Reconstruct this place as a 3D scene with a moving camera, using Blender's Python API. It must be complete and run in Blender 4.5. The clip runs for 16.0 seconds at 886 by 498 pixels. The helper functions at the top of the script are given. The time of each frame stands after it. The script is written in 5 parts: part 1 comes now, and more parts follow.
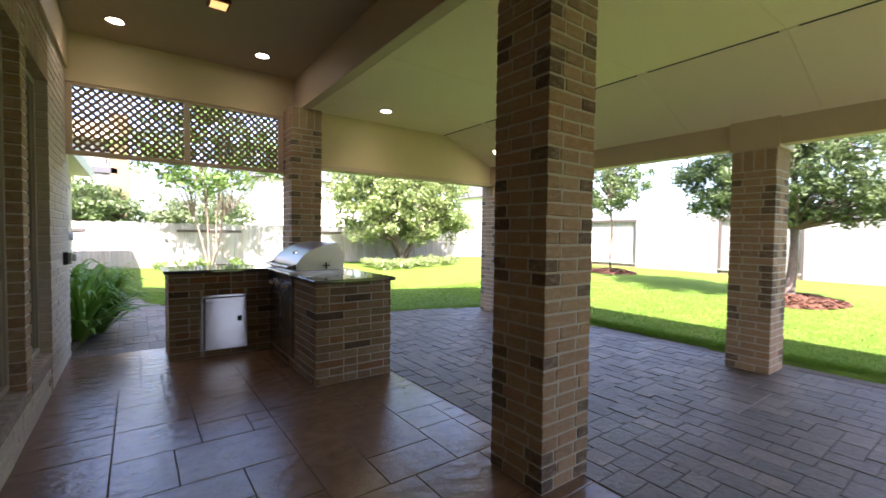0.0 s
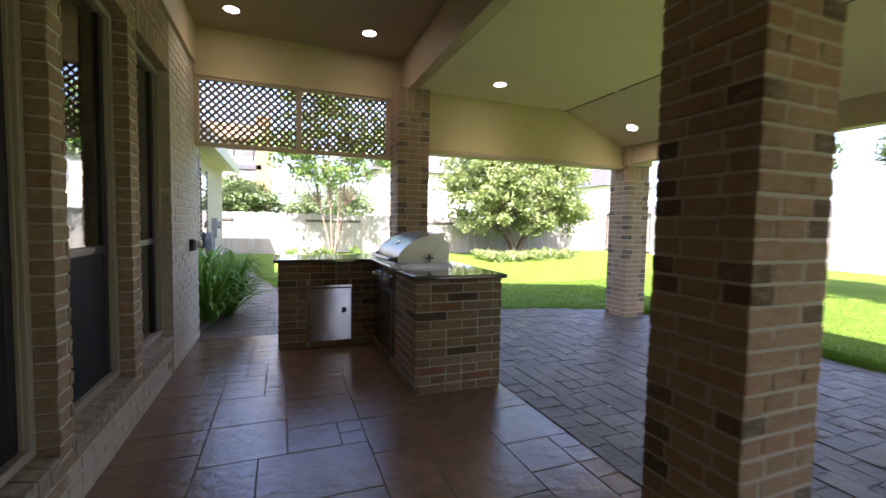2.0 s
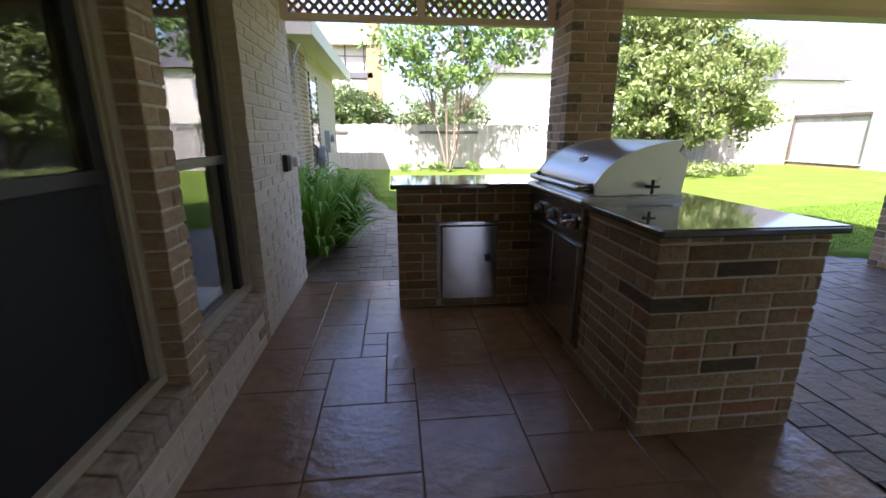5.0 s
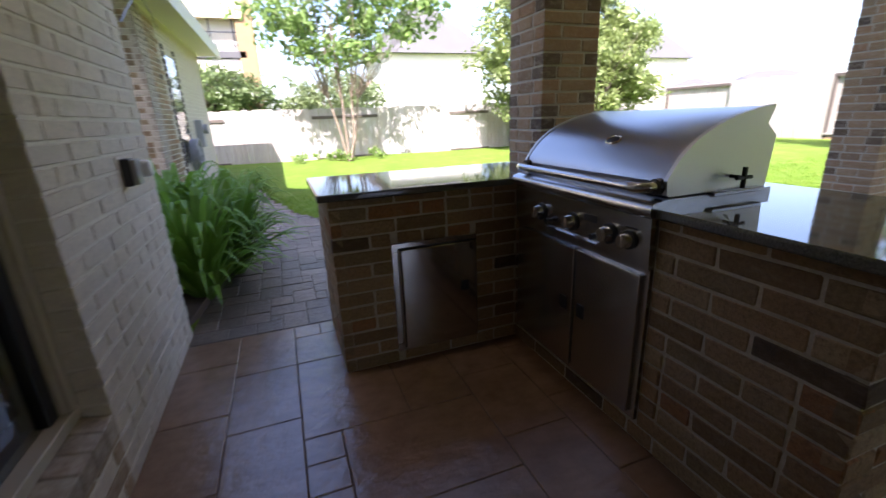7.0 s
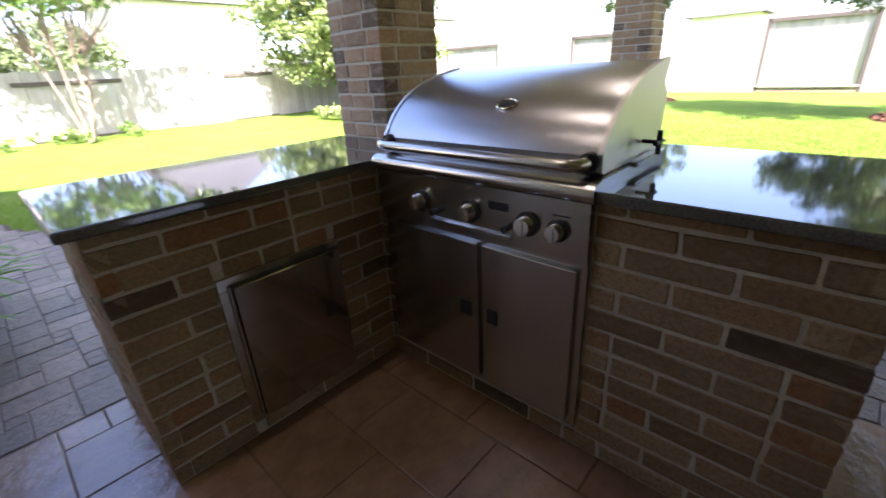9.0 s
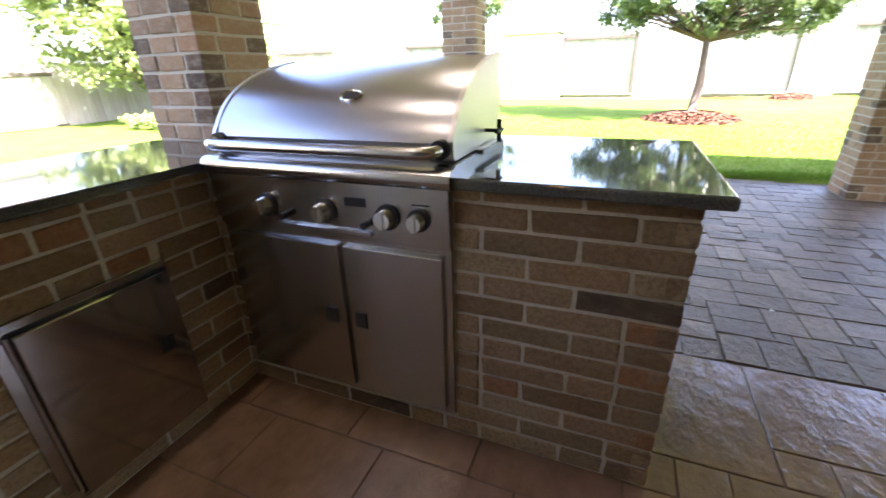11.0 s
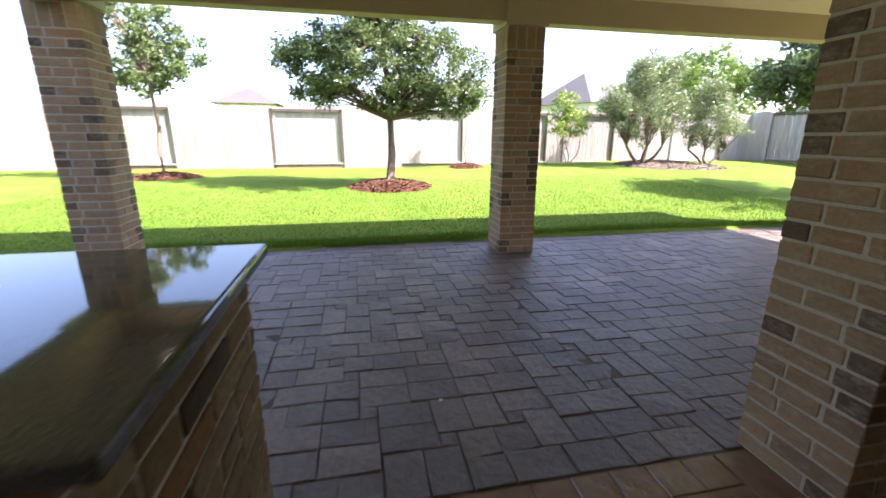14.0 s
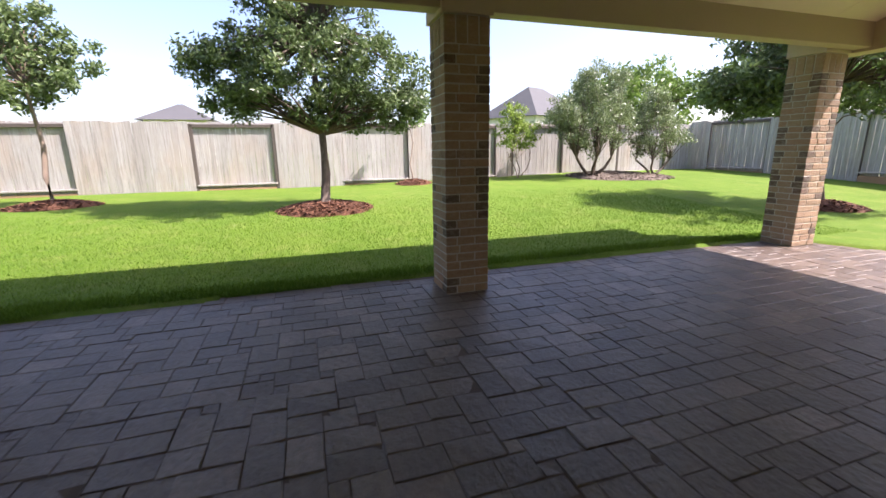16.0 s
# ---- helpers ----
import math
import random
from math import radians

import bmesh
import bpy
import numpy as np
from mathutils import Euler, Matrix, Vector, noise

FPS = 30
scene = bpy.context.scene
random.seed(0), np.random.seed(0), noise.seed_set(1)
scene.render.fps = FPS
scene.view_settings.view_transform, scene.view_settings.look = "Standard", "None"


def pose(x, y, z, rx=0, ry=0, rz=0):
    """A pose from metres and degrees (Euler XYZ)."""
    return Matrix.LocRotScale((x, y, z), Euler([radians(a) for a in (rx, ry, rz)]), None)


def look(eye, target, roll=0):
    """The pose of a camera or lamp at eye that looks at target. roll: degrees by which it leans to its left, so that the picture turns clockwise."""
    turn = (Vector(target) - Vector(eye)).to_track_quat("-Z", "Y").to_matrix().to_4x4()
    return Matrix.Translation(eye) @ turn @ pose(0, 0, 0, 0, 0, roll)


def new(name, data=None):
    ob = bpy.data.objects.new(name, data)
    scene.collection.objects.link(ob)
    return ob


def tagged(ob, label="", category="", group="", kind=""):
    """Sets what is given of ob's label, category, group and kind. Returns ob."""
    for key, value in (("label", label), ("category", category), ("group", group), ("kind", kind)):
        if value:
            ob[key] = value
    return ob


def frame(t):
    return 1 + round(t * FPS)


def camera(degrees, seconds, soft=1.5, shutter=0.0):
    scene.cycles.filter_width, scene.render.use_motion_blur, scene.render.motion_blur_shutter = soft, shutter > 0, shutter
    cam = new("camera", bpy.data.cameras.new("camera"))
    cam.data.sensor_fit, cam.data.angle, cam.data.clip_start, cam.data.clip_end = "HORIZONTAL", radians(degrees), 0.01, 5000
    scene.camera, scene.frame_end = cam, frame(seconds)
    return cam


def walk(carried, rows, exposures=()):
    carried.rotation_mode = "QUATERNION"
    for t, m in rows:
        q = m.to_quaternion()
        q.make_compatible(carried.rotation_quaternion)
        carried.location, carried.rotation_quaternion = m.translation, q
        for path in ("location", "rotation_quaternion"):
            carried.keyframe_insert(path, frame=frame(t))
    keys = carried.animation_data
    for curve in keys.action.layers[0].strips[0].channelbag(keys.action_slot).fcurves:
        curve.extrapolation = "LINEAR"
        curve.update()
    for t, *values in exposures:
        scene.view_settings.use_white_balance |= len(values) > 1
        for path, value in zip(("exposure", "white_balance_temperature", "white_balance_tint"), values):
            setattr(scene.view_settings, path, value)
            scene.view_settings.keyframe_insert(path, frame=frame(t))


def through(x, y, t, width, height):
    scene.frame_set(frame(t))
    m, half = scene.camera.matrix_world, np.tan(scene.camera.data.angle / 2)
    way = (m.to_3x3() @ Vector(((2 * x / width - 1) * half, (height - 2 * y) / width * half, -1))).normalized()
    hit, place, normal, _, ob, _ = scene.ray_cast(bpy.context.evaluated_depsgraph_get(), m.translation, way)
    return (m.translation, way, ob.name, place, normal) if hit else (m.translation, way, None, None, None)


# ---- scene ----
cam = camera(92.7, 16.0, shutter=0.6)
PATH = [
    (0, (0.44, -0.044, 1.319), (1.615, 1.573, 1.252), 0.7),
    (0.5, (0.554, 0.025, 1.307), (1.617, 1.718, 1.242), 0.7),
    (1, (0.682, 0.122, 1.28), (1.61, 1.89, 1.218), 0.95),
    (1.5, (0.745, 0.245, 1.322), (1.544, 2.076, 1.224), 0.9),
    (2, (0.737, 0.485, 1.303), (1.45, 2.35, 1.187), 1.1),
    (2.5, (0.787, 0.752, 1.27), (1.367, 2.661, 1.131), 1.1),
    (3, (0.987, 1.011, 1.251), (1.326, 2.973, 1.064), 0.8),
    (3.5, (0.867, 1.249, 1.247), (1.136, 3.215, 0.994), 0.6),
    (4, (0.778, 1.526, 1.239), (0.991, 3.486, 0.898), 0.5),
    (4.2, (0.742, 1.618, 1.265), (0.936, 3.57, 0.877), 0.4),
    (6.3, (0.658, 2.756, 1.216), (1.043, 4.628, 0.627), -1.7),
    (6.5, (0.639, 2.843, 1.222), (1.08, 4.703, 0.632), -1.7),
    (7, (0.537, 3.064, 1.232), (1.192, 4.856, 0.635), -2.3),
    (7.5, (0.54, 3.288, 1.219), (1.379, 4.994, 0.597), -2.8),
    (8, (0.616, 3.474, 1.225), (1.59, 5.079, 0.535), -3.6),
    (8.5, (0.6, 3.618, 1.241), (1.776, 5.051, 0.49), -3.5),
    (11, (0.625, 3.677, 1.184), (2.322, 4.389, 0.401), -1.8),
    (11.5, (0.646, 3.593, 1.192), (2.418, 4.123, 0.433), -1.3),
    (12, (0.709, 3.468, 1.201), (2.532, 3.836, 0.466), -1.4),
    (12.5, (0.791, 3.351, 1.195), (2.661, 3.549, 0.513), -1.3),
    (13, (0.883, 3.284, 1.201), (2.784, 3.277, 0.579), -0.6),
    (13.5, (1.085, 3.256, 1.185), (2.989, 3.02, 0.621), 0.8),
    (14, (1.278, 3.192, 1.191), (3.171, 2.802, 0.675), 0.3),
    (14.5, (1.507, 3.071, 1.187), (3.396, 2.631, 0.7), -0.8),
    (15, (1.738, 2.866, 1.193), (3.626, 2.396, 0.73), -1.2),
    (15.5, (1.918, 2.876, 1.206), (3.783, 2.316, 0.749), -0.9),
    (16, (2.127, 2.818, 1.203), (3.981, 2.222, 0.747), -0.8),
]
EXPOSURES = [(t, stops, kelvin, 28) for t, stops, kelvin in (
    (0, 2.8, 6050), (1.5, 2.7, 6050), (2.2, 2.68, 6050), (3.5, 2.5, 6000), (4.2, 2.44, 6000), (6.3, 2.42, 6000), (7, 2.38, 6000), (8.5, 2.85, 6000),
    (11, 3.95, 6150), (12.5, 4.08, 6150), (13, 3.68, 6150), (13.5, 3.12, 6150), (14, 2.5, 6200), (14.5, 2.18, 6200), (15, 1.88, 6200), (16, 1.68, 6200))]
walk(cam, [(t, look(eye, target, roll)) for t, eye, target, roll in PATH], EXPOSURES)

# ---- world, sun, exposure ----
world = bpy.data.worlds.new("world")
scene.world = world
world.use_nodes = True
wn = world.node_tree
sky = wn.nodes.new("ShaderNodeTexSky")
sky.sky_type = "NISHITA"
sky.sun_disc = False
sky.sun_elevation = radians(50)
sky.sun_rotation = radians(205)
sky.dust_density = 2.5
wn.nodes["Background"].inputs[1].default_value = 0.12
wn.links.new(sky.outputs[0], wn.nodes["Background"].inputs[0])
sun = new("sun", bpy.data.lights.new("sun", "SUN"))
sun.data.energy = 4.5
sun.data.angle = radians(0.5)
sun.data.color = (1.0, 0.95, 0.86)
sun.matrix_world = look((-0.85, -1.8, 2.35), (0, 0, 0))


# ---- materials ----
class Nodes:
    """A short hand for building one node material."""

    def __init__(self, name, rough=0.6, metal=0.0, spec=0.5):
        self.mat = bpy.data.materials.new(name)
        self.mat.use_nodes = True
        self.tree = self.mat.node_tree
        self.bsdf = self.tree.nodes["Principled BSDF"]
        self.bsdf.inputs["Roughness"].default_value = rough
        self.bsdf.inputs["Metallic"].default_value = metal
        self.bsdf.inputs["Specular IOR Level"].default_value = spec
        self.coord = self.add("ShaderNodeNewGeometry").outputs["Position"]

    def add(self, kind):
        return self.tree.nodes.new(kind)

    def link(self, a, b):
        self.tree.links.new(a, b)

    def scaled(self, sx, sy, sz, source=None):
        m = self.add("ShaderNodeMapping")
        m.inputs["Scale"].default_value = (sx, sy, sz)
        self.link(source or self.coord, m.inputs["Vector"])
        return m.outputs[0]

    def noise(self, scale, detail=4.0, rough=0.6, vec=None):
        n = self.add("ShaderNodeTexNoise")
        n.inputs["Scale"].default_value = scale
        n.inputs["Detail"].default_value = detail
        n.inputs["Roughness"].default_value = rough
        self.link(vec or self.coord, n.inputs["Vector"])
        return n.outputs["Fac"]

    def ramp(self, fac, stops, constant=False):
        r = self.add("ShaderNodeValToRGB")
        if constant:
            r.color_ramp.interpolation = "CONSTANT"
        e = r.color_ramp.elements
        e[0].position, e[0].color = stops[0][0], (*stops[0][1], 1)
        e[1].position, e[1].color = stops[-1][0], (*stops[-1][1], 1)
        for p, c in stops[1:-1]:
            x = e.new(p)
            x.color = (*c, 1)
        self.link(fac, r.inputs[0])
        return r.outputs[0]

    def mix(self, fac, a, b, mode="MIX"):
        m = self.add("ShaderNodeMix")
        m.data_type, m.blend_type = "RGBA", mode
        for i, v in ((0, fac), (6, a), (7, b)):
            if isinstance(v, (int, float)):
                m.inputs[i].default_value = v
            elif isinstance(v, tuple):
                m.inputs[i].default_value = (*v, 1)
            else:
                self.link(v, m.inputs[i])
        return m.outputs[2]

    def math(self, op, a, b=0.0):
        m = self.add("ShaderNodeMath")
        m.operation = op
        for i, v in ((0, a), (1, b)):
            if isinstance(v, (int, float)):
                m.inputs[i].default_value = v
            else:
                self.link(v, m.inputs[i])
        return m.outputs[0]

    def random(self):
        return self.add("ShaderNodeObjectInfo").outputs["Random"]

    def island(self):
        return self.add("ShaderNodeNewGeometry").outputs["Random Per Island"]

    def color(self, c):
        if isinstance(c, tuple):
            self.bsdf.inputs["Base Color"].default_value = (*c, 1)
        else:
            self.link(c, self.bsdf.inputs["Base Color"])
        return self

    def roughness(self, f, lo, hi):
        r = self.add("ShaderNodeMapRange")
        r.inputs[3].default_value, r.inputs[4].default_value = lo, hi
        self.link(f, r.inputs[0])
        self.link(r.outputs[0], self.bsdf.inputs["Roughness"])
        return self

    def bump(self, f, strength, dist=0.01):
        b = self.add("ShaderNodeBump")
        b.inputs["Strength"].default_value = strength
        b.inputs["Distance"].default_value = dist
        self.link(f, b.inputs["Height"])
        self.link(b.outputs[0], self.bsdf.inputs["Normal"])
        return self


def plain(name, color, rough, bump=0.15, scale=60, vary=0.12, spec=0.4, metal=0.0):
    n = Nodes(name, rough, metal, spec)
    a, b = n.noise(scale, 4), n.noise(scale / 18, 3)
    c = n.mix(n.math("MULTIPLY", n.math("ADD", a, b), 0.5), tuple(v * (1 - vary) for v in color), tuple(min(1, v * (1 + vary)) for v in color))
    return n.color(c).bump(a, bump, 0.003).mat


def brick_material(name, joined, weathered=0.6, deep=0.0, toward=(0.45, 0.31, 0.23), pull=0.0, spread=0.48, even=0.55):
    n = Nodes(name, 0.85, spec=0.25)
    rnd = n.island() if joined else n.random()
    base = n.ramp(rnd, [(0.0, (0.29, 0.19, 0.105)), (0.15, (0.36, 0.25, 0.145)), (0.30, (0.22, 0.145, 0.08)), (0.42, (0.40, 0.30, 0.18)),
                        (0.55, (0.34, 0.16, 0.075)), (0.64, (0.27, 0.20, 0.115)), (0.76, (0.37, 0.24, 0.135)), (0.87, (0.085, 0.062, 0.046)), (0.94, (0.31, 0.22, 0.13))], True)
    fine = n.noise(70, 7, 0.75)
    coarse = n.noise(11, 4, 0.65)
    c = n.mix(n.ramp(coarse, [(0.35, (0, 0, 0)), (0.7, (even, even, even))]), base, (0.34, 0.25, 0.14))
    c = n.mix(n.ramp(fine, [(0.42, (0, 0, 0)), (0.68, (0.7, 0.7, 0.7))]), c, (0.12, 0.08, 0.05))
    c = n.mix(pull, c, toward)
    smear = n.noise(17, 6, 0.7, n.scaled(1, 1, 2.2))
    c = n.mix(n.ramp(smear, [(spread, (0, 0, 0)), (spread + 0.24, (weathered, weathered, weathered))]), c, (0.50, 0.43, 0.34))
    # Multiplies shade into the clay colour; only the island brick uses it.
    c = n.mix(deep, c, (0.42, 0.36, 0.28), "MULTIPLY")
    return n.color(c).bump(n.math("ADD", fine, coarse), 0.8, 0.008).mat


BRICK = brick_material("brick_fired_clay", False, 0.45, 0.0, (0.45, 0.30, 0.19), 0.45)
BRICK_DARK = brick_material("dark_burnt_brick", False, 0.5, 0.0, (0.10, 0.075, 0.06), 0.7)
# Same clay, a little darker to carry the shade at the island.
BRICK_ISLAND_SHADED = brick_material("brick_fired_clay_island_shaded", False, 0.16, 0.12, even=0.2)
BRICK_HOUSE = brick_material("brick_brown_house", False, 0.5, 0.0, (0.46, 0.31, 0.19), 0.4, 0.45)
# Weathered house brick; light from the open end is also put into its colour.
BRICK_LIT_END = brick_material("brick_weathered_house_lit_end", False, 0.9, 0.0, (0.78, 0.70, 0.58), 0.62, 0.38)
BRICK_JOINED = brick_material("brick_brown_house_field", True, 0.5, 0.0, (0.46, 0.31, 0.19), 0.4, 0.45)
BRICK_CORNER = brick_material("brick_grey_brown_corner", False, 0.7, 0.0, (0.26, 0.22, 0.185), 0.7, 0.40)
BRICK_WING = brick_material("brick_pale_wing", False, 0.9, 0.0, (0.66, 0.60, 0.50), 0.65, 0.38)
BRICK_WING_JOINED = brick_material("brick_pale_wing_field", True, 0.9, 0.0, (0.66, 0.60, 0.50), 0.65, 0.38)


def mortar_material(name, gain):
    n = Nodes(name, 0.95, spec=0.1)
    f = n.noise(90, 5, 0.7)
    return n.color(n.ramp(f, [(0.3, tuple(v * gain for v in (0.50, 0.45, 0.36))), (0.7, tuple(v * gain for v in (0.68, 0.62, 0.51)))])).bump(f, 0.5, 0.004).mat


MORTAR = mortar_material("mortar_sandy", 1.0)
# Same mortar with the island's shade put into its gain.
MORTAR_ISLAND_SHADED = mortar_material("mortar_island_shaded", 0.82)
MORTAR_COLUMN = mortar_material("mortar_column", 0.84)


def stone_material(name, stops, joined, wet, dirt, grain=14, bump=0.6, detail=7, stretch=1.15, spec=0.75):
    n = Nodes(name, 0.5, spec=spec)
    rnd = n.island() if joined else n.random()
    base = n.ramp(rnd, stops)
    big = n.noise(2.2, 4)
    slate = n.noise(grain, detail, 0.62, n.scaled(1, stretch, 1))
    c = n.mix(n.ramp(big, [(0.35, (0, 0, 0)), (0.7, (0.6, 0.6, 0.6))]), base, dirt)
    c = n.mix(n.ramp(slate, [(0.4, (0, 0, 0)), (0.75, (0.55, 0.55, 0.55))]), c, tuple(v * 0.55 for v in dirt))
    n.roughness(n.math("ADD", big, n.math("MULTIPLY", slate, 0.5)), *wet)
    return n.color(c).bump(slate, bump, 0.012).mat


FLAG = stone_material("stamped_slate_concrete", [(0.0, (0.240, 0.142, 0.090)), (0.5, (0.272, 0.168, 0.110)), (1.0, (0.252, 0.157, 0.106))], False, (0.05, 0.19), (0.182, 0.105, 0.067), 9, 0.58, 6, 1.4, 1.0)
JOINT_SAND = plain("sandy_paver_joint", (0.098, 0.073, 0.053), 0.95, 0.4, 120, 0.3)
GROUT = plain("slab_joint", (0.115, 0.070, 0.046), 0.45, 0.3, 80, 0.2)
PAVER_STOPS = [(0.0, (0.070, 0.047, 0.031)), (0.25, (0.138, 0.096, 0.064)), (0.5, (0.093, 0.063, 0.042)), (0.8, (0.155, 0.110, 0.074)), (1.0, (0.205, 0.150, 0.104))]
PAVER = stone_material("tumbled_concrete_paver", PAVER_STOPS, False, (0.26, 0.54), (0.09, 0.063, 0.045), 24, 0.8)
PAVER_JOINED = stone_material("tumbled_concrete_paver_field", PAVER_STOPS, True, (0.26, 0.54), (0.09, 0.063, 0.045), 24, 0.8)


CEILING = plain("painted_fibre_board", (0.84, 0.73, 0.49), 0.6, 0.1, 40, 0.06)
# CEILING paint again, with the inner bay's shade put into the colour.
CEILING_SHADED = plain("fibre_board_darkened_for_shade", (0.42, 0.335, 0.205), 0.6, 0.1, 40, 0.06)
TRIM = plain("tan_painted_wood", (0.53, 0.42, 0.28), 0.55, 0.12, 50, 0.07)
STUCCO = plain("tan_painted_panel", (0.62, 0.51, 0.29), 0.7, 0.2, 90, 0.06)
LATTICE_MAT = plain("brown_painted_lattice", (0.22, 0.155, 0.09), 0.6, 0.1, 60, 0.1)
FRAME_MAT = plain("cream_window_frame", (0.36, 0.31, 0.235), 0.5, 0.05, 30, 0.06)
BLACK = plain("black_plastic", (0.015, 0.015, 0.016), 0.4, 0.05, 30, 0.2)
SCREEN = plain("black_solar_screen", (0.010, 0.010, 0.011), 0.8, 0.3, 700, 0.3)
# Near-black walls: the unseen room's lack of light is put into the colour.
ROOMDARK = plain("unlit_room_backing", (0.10, 0.09, 0.08), 0.9)
WHITE = plain("white_enamel", (0.75, 0.74, 0.70), 0.4, 0.05, 30, 0.04)
ROOFING = plain("grey_shingle", (0.085, 0.084, 0.084), 0.85, 0.6, 14, 0.25)
CREAM = plain("cream_siding", (0.66, 0.62, 0.54), 0.8, 0.2, 20, 0.06)
FASCIA = plain("pale_fascia_paint", (0.62, 0.57, 0.47), 0.6, 0.05, 30, 0.05)
GREYMETAL = plain("grey_metal_box", (0.28, 0.28, 0.28), 0.5, 0.1, 30, 0.1)
MULCH = Nodes("red_brown_bark_mulch", 0.95)
MULCH = MULCH.color(MULCH.ramp(MULCH.island(), [(0.0, (0.055, 0.021, 0.010)), (0.5, (0.125, 0.050, 0.024)), (1.0, (0.21, 0.098, 0.05))])).mat
MULCH_GREY = Nodes("faded_grey_brown_mulch", 0.95)
MULCH_GREY = MULCH_GREY.color(MULCH_GREY.ramp(MULCH_GREY.island(), [(0.0, (0.07, 0.05, 0.036)), (0.5, (0.15, 0.115, 0.085)), (1.0, (0.23, 0.185, 0.14))])).mat
SOIL = plain("dark_garden_soil", (0.07, 0.045, 0.03), 0.95, 0.8, 40, 0.3)


def steel(name, base, rough):
    n = Nodes(name, rough, 1.0)
    f = n.noise(1, 4, 0.6, n.scaled(900, 9, 900))
    n.roughness(n.math("ADD", n.math("MULTIPLY", f, 0.6), n.math("MULTIPLY", n.noise(5, 3), 0.4)), rough * 0.88, rough * 1.12)
    return n.color(n.mix(n.noise(4, 4), tuple(v * 0.95 for v in base), base)).mat


STEEL = steel("brushed_stainless_steel", (0.48, 0.475, 0.46), 0.25)
STEEL_HOOD = steel("brushed_hood_steel", (0.42, 0.425, 0.43), 0.30)
STEEL_SATIN = steel("satin_stainless_plate", (0.60, 0.59, 0.55), 0.45)
STEEL_SMOOTH = steel("smooth_stainless_sheet", (0.40, 0.39, 0.37), 0.09)
CHROME = steel("polished_chrome", (0.72, 0.71, 0.69), 0.16)


def granite():
    n = Nodes("polished_dark_green_granite", 0.05, spec=0.85)
    v = n.add("ShaderNodeTexVoronoi")
    v.inputs["Scale"].default_value = 320
    n.link(n.coord, v.inputs["Vector"])
    f = n.noise(150, 5, 0.7)
    g = n.noise(14, 4, 0.6)
    c = n.mix(n.ramp(f, [(0.40, (0, 0, 0)), (0.65, (1, 1, 1))]), (0.045, 0.048, 0.045), (0.115, 0.117, 0.108))
    c = n.mix(n.math("MULTIPLY", g, 0.35), c, (0.085, 0.092, 0.08))
    c = n.mix(n.ramp(v.outputs["Distance"], [(0.0, (0.6, 0.6, 0.6)), (0.3, (0, 0, 0))]), c, (0.24, 0.235, 0.21))
    return n.color(c).mat


GRANITE = granite()


def glass():
    n = Nodes("window_glass", 0.0)
    n.bsdf.inputs["Base Color"].default_value = (0.75, 0.8, 0.8, 1)
    n.bsdf.inputs["Transmission Weight"].default_value = 1.0
    n.bsdf.inputs["IOR"].default_value = 1.52
    return n.mat


GLASS = glass()


def lamp_glow():
    n = Nodes("lit_lamp_lens", 0.4)
    n.bsdf.inputs["Base Color"].default_value = (0.9, 0.85, 0.75, 1)
    n.bsdf.inputs["Emission Color"].default_value = (1.0, 0.9, 0.72, 1)
    n.bsdf.inputs["Emission Strength"].default_value = 6.0
    return n.mat


GLOW = lamp_glow()


def leaf_material(name, dark, light, through=0.35, rough=0.36, gloss=0.5):
    n = Nodes(name, rough, spec=gloss)
    c = n.mix(n.island(), dark, light)
    c = n.mix(n.math("MULTIPLY", n.noise(0.9, 4), 0.5), c, tuple(v * 1.25 for v in light))
    n.color(c)
    t = n.add("ShaderNodeBsdfTranslucent")
    n.link(c, t.inputs["Color"])
    m = n.add("ShaderNodeMixShader")
    m.inputs[0].default_value = through
    n.link(n.bsdf.outputs[0], m.inputs[1])
    n.link(t.outputs[0], m.inputs[2])
    n.link(m.outputs[0], n.tree.nodes["Material Output"].inputs[0])
    return n.mat


LEAF_OAK = leaf_material("dark_oak_leaf", (0.035, 0.068, 0.018), (0.15, 0.205, 0.07), 0.32)
LEAF_BRIGHT = leaf_material("bright_green_leaf", (0.06, 0.11, 0.02), (0.18, 0.27, 0.06))
LEAF_LIGHT = leaf_material("light_green_leaf", (0.09, 0.13, 0.035), (0.25, 0.31, 0.10))
LEAF_MYRTLE = leaf_material("crape_myrtle_leaf", (0.07, 0.13, 0.03), (0.20, 0.30, 0.08), 0.45)
LEAF_GREY = leaf_material("grey_green_leaf", (0.08, 0.115, 0.045), (0.21, 0.26, 0.115))
LEAF_FERN = leaf_material("glossy_fern_frond", (0.045, 0.12, 0.010), (0.19, 0.35, 0.040), 0.35)
LEAF_YELLOW = leaf_material("yellow_green_leaf", (0.11, 0.18, 0.025), (0.26, 0.35, 0.06), 0.45)
BLADE = leaf_material("grass_blade", (0.06, 0.135, 0.010), (0.14, 0.235, 0.024), 0.35, 0.7, 0.12)


def bark():
    n = Nodes("grey_brown_bark", 0.9, spec=0.2)
    f = n.noise(18, 6, 0.7, n.scaled(3, 3, 0.6))
    return n.color(n.ramp(f, [(0.3, (0.06, 0.045, 0.035)), (0.7, (0.20, 0.155, 0.12))])).bump(f, 0.8, 0.01).mat


BARK = bark()
BARK_PALE = plain("smooth_pale_bark", (0.22, 0.165, 0.12), 0.8, 0.4, 25, 0.25)


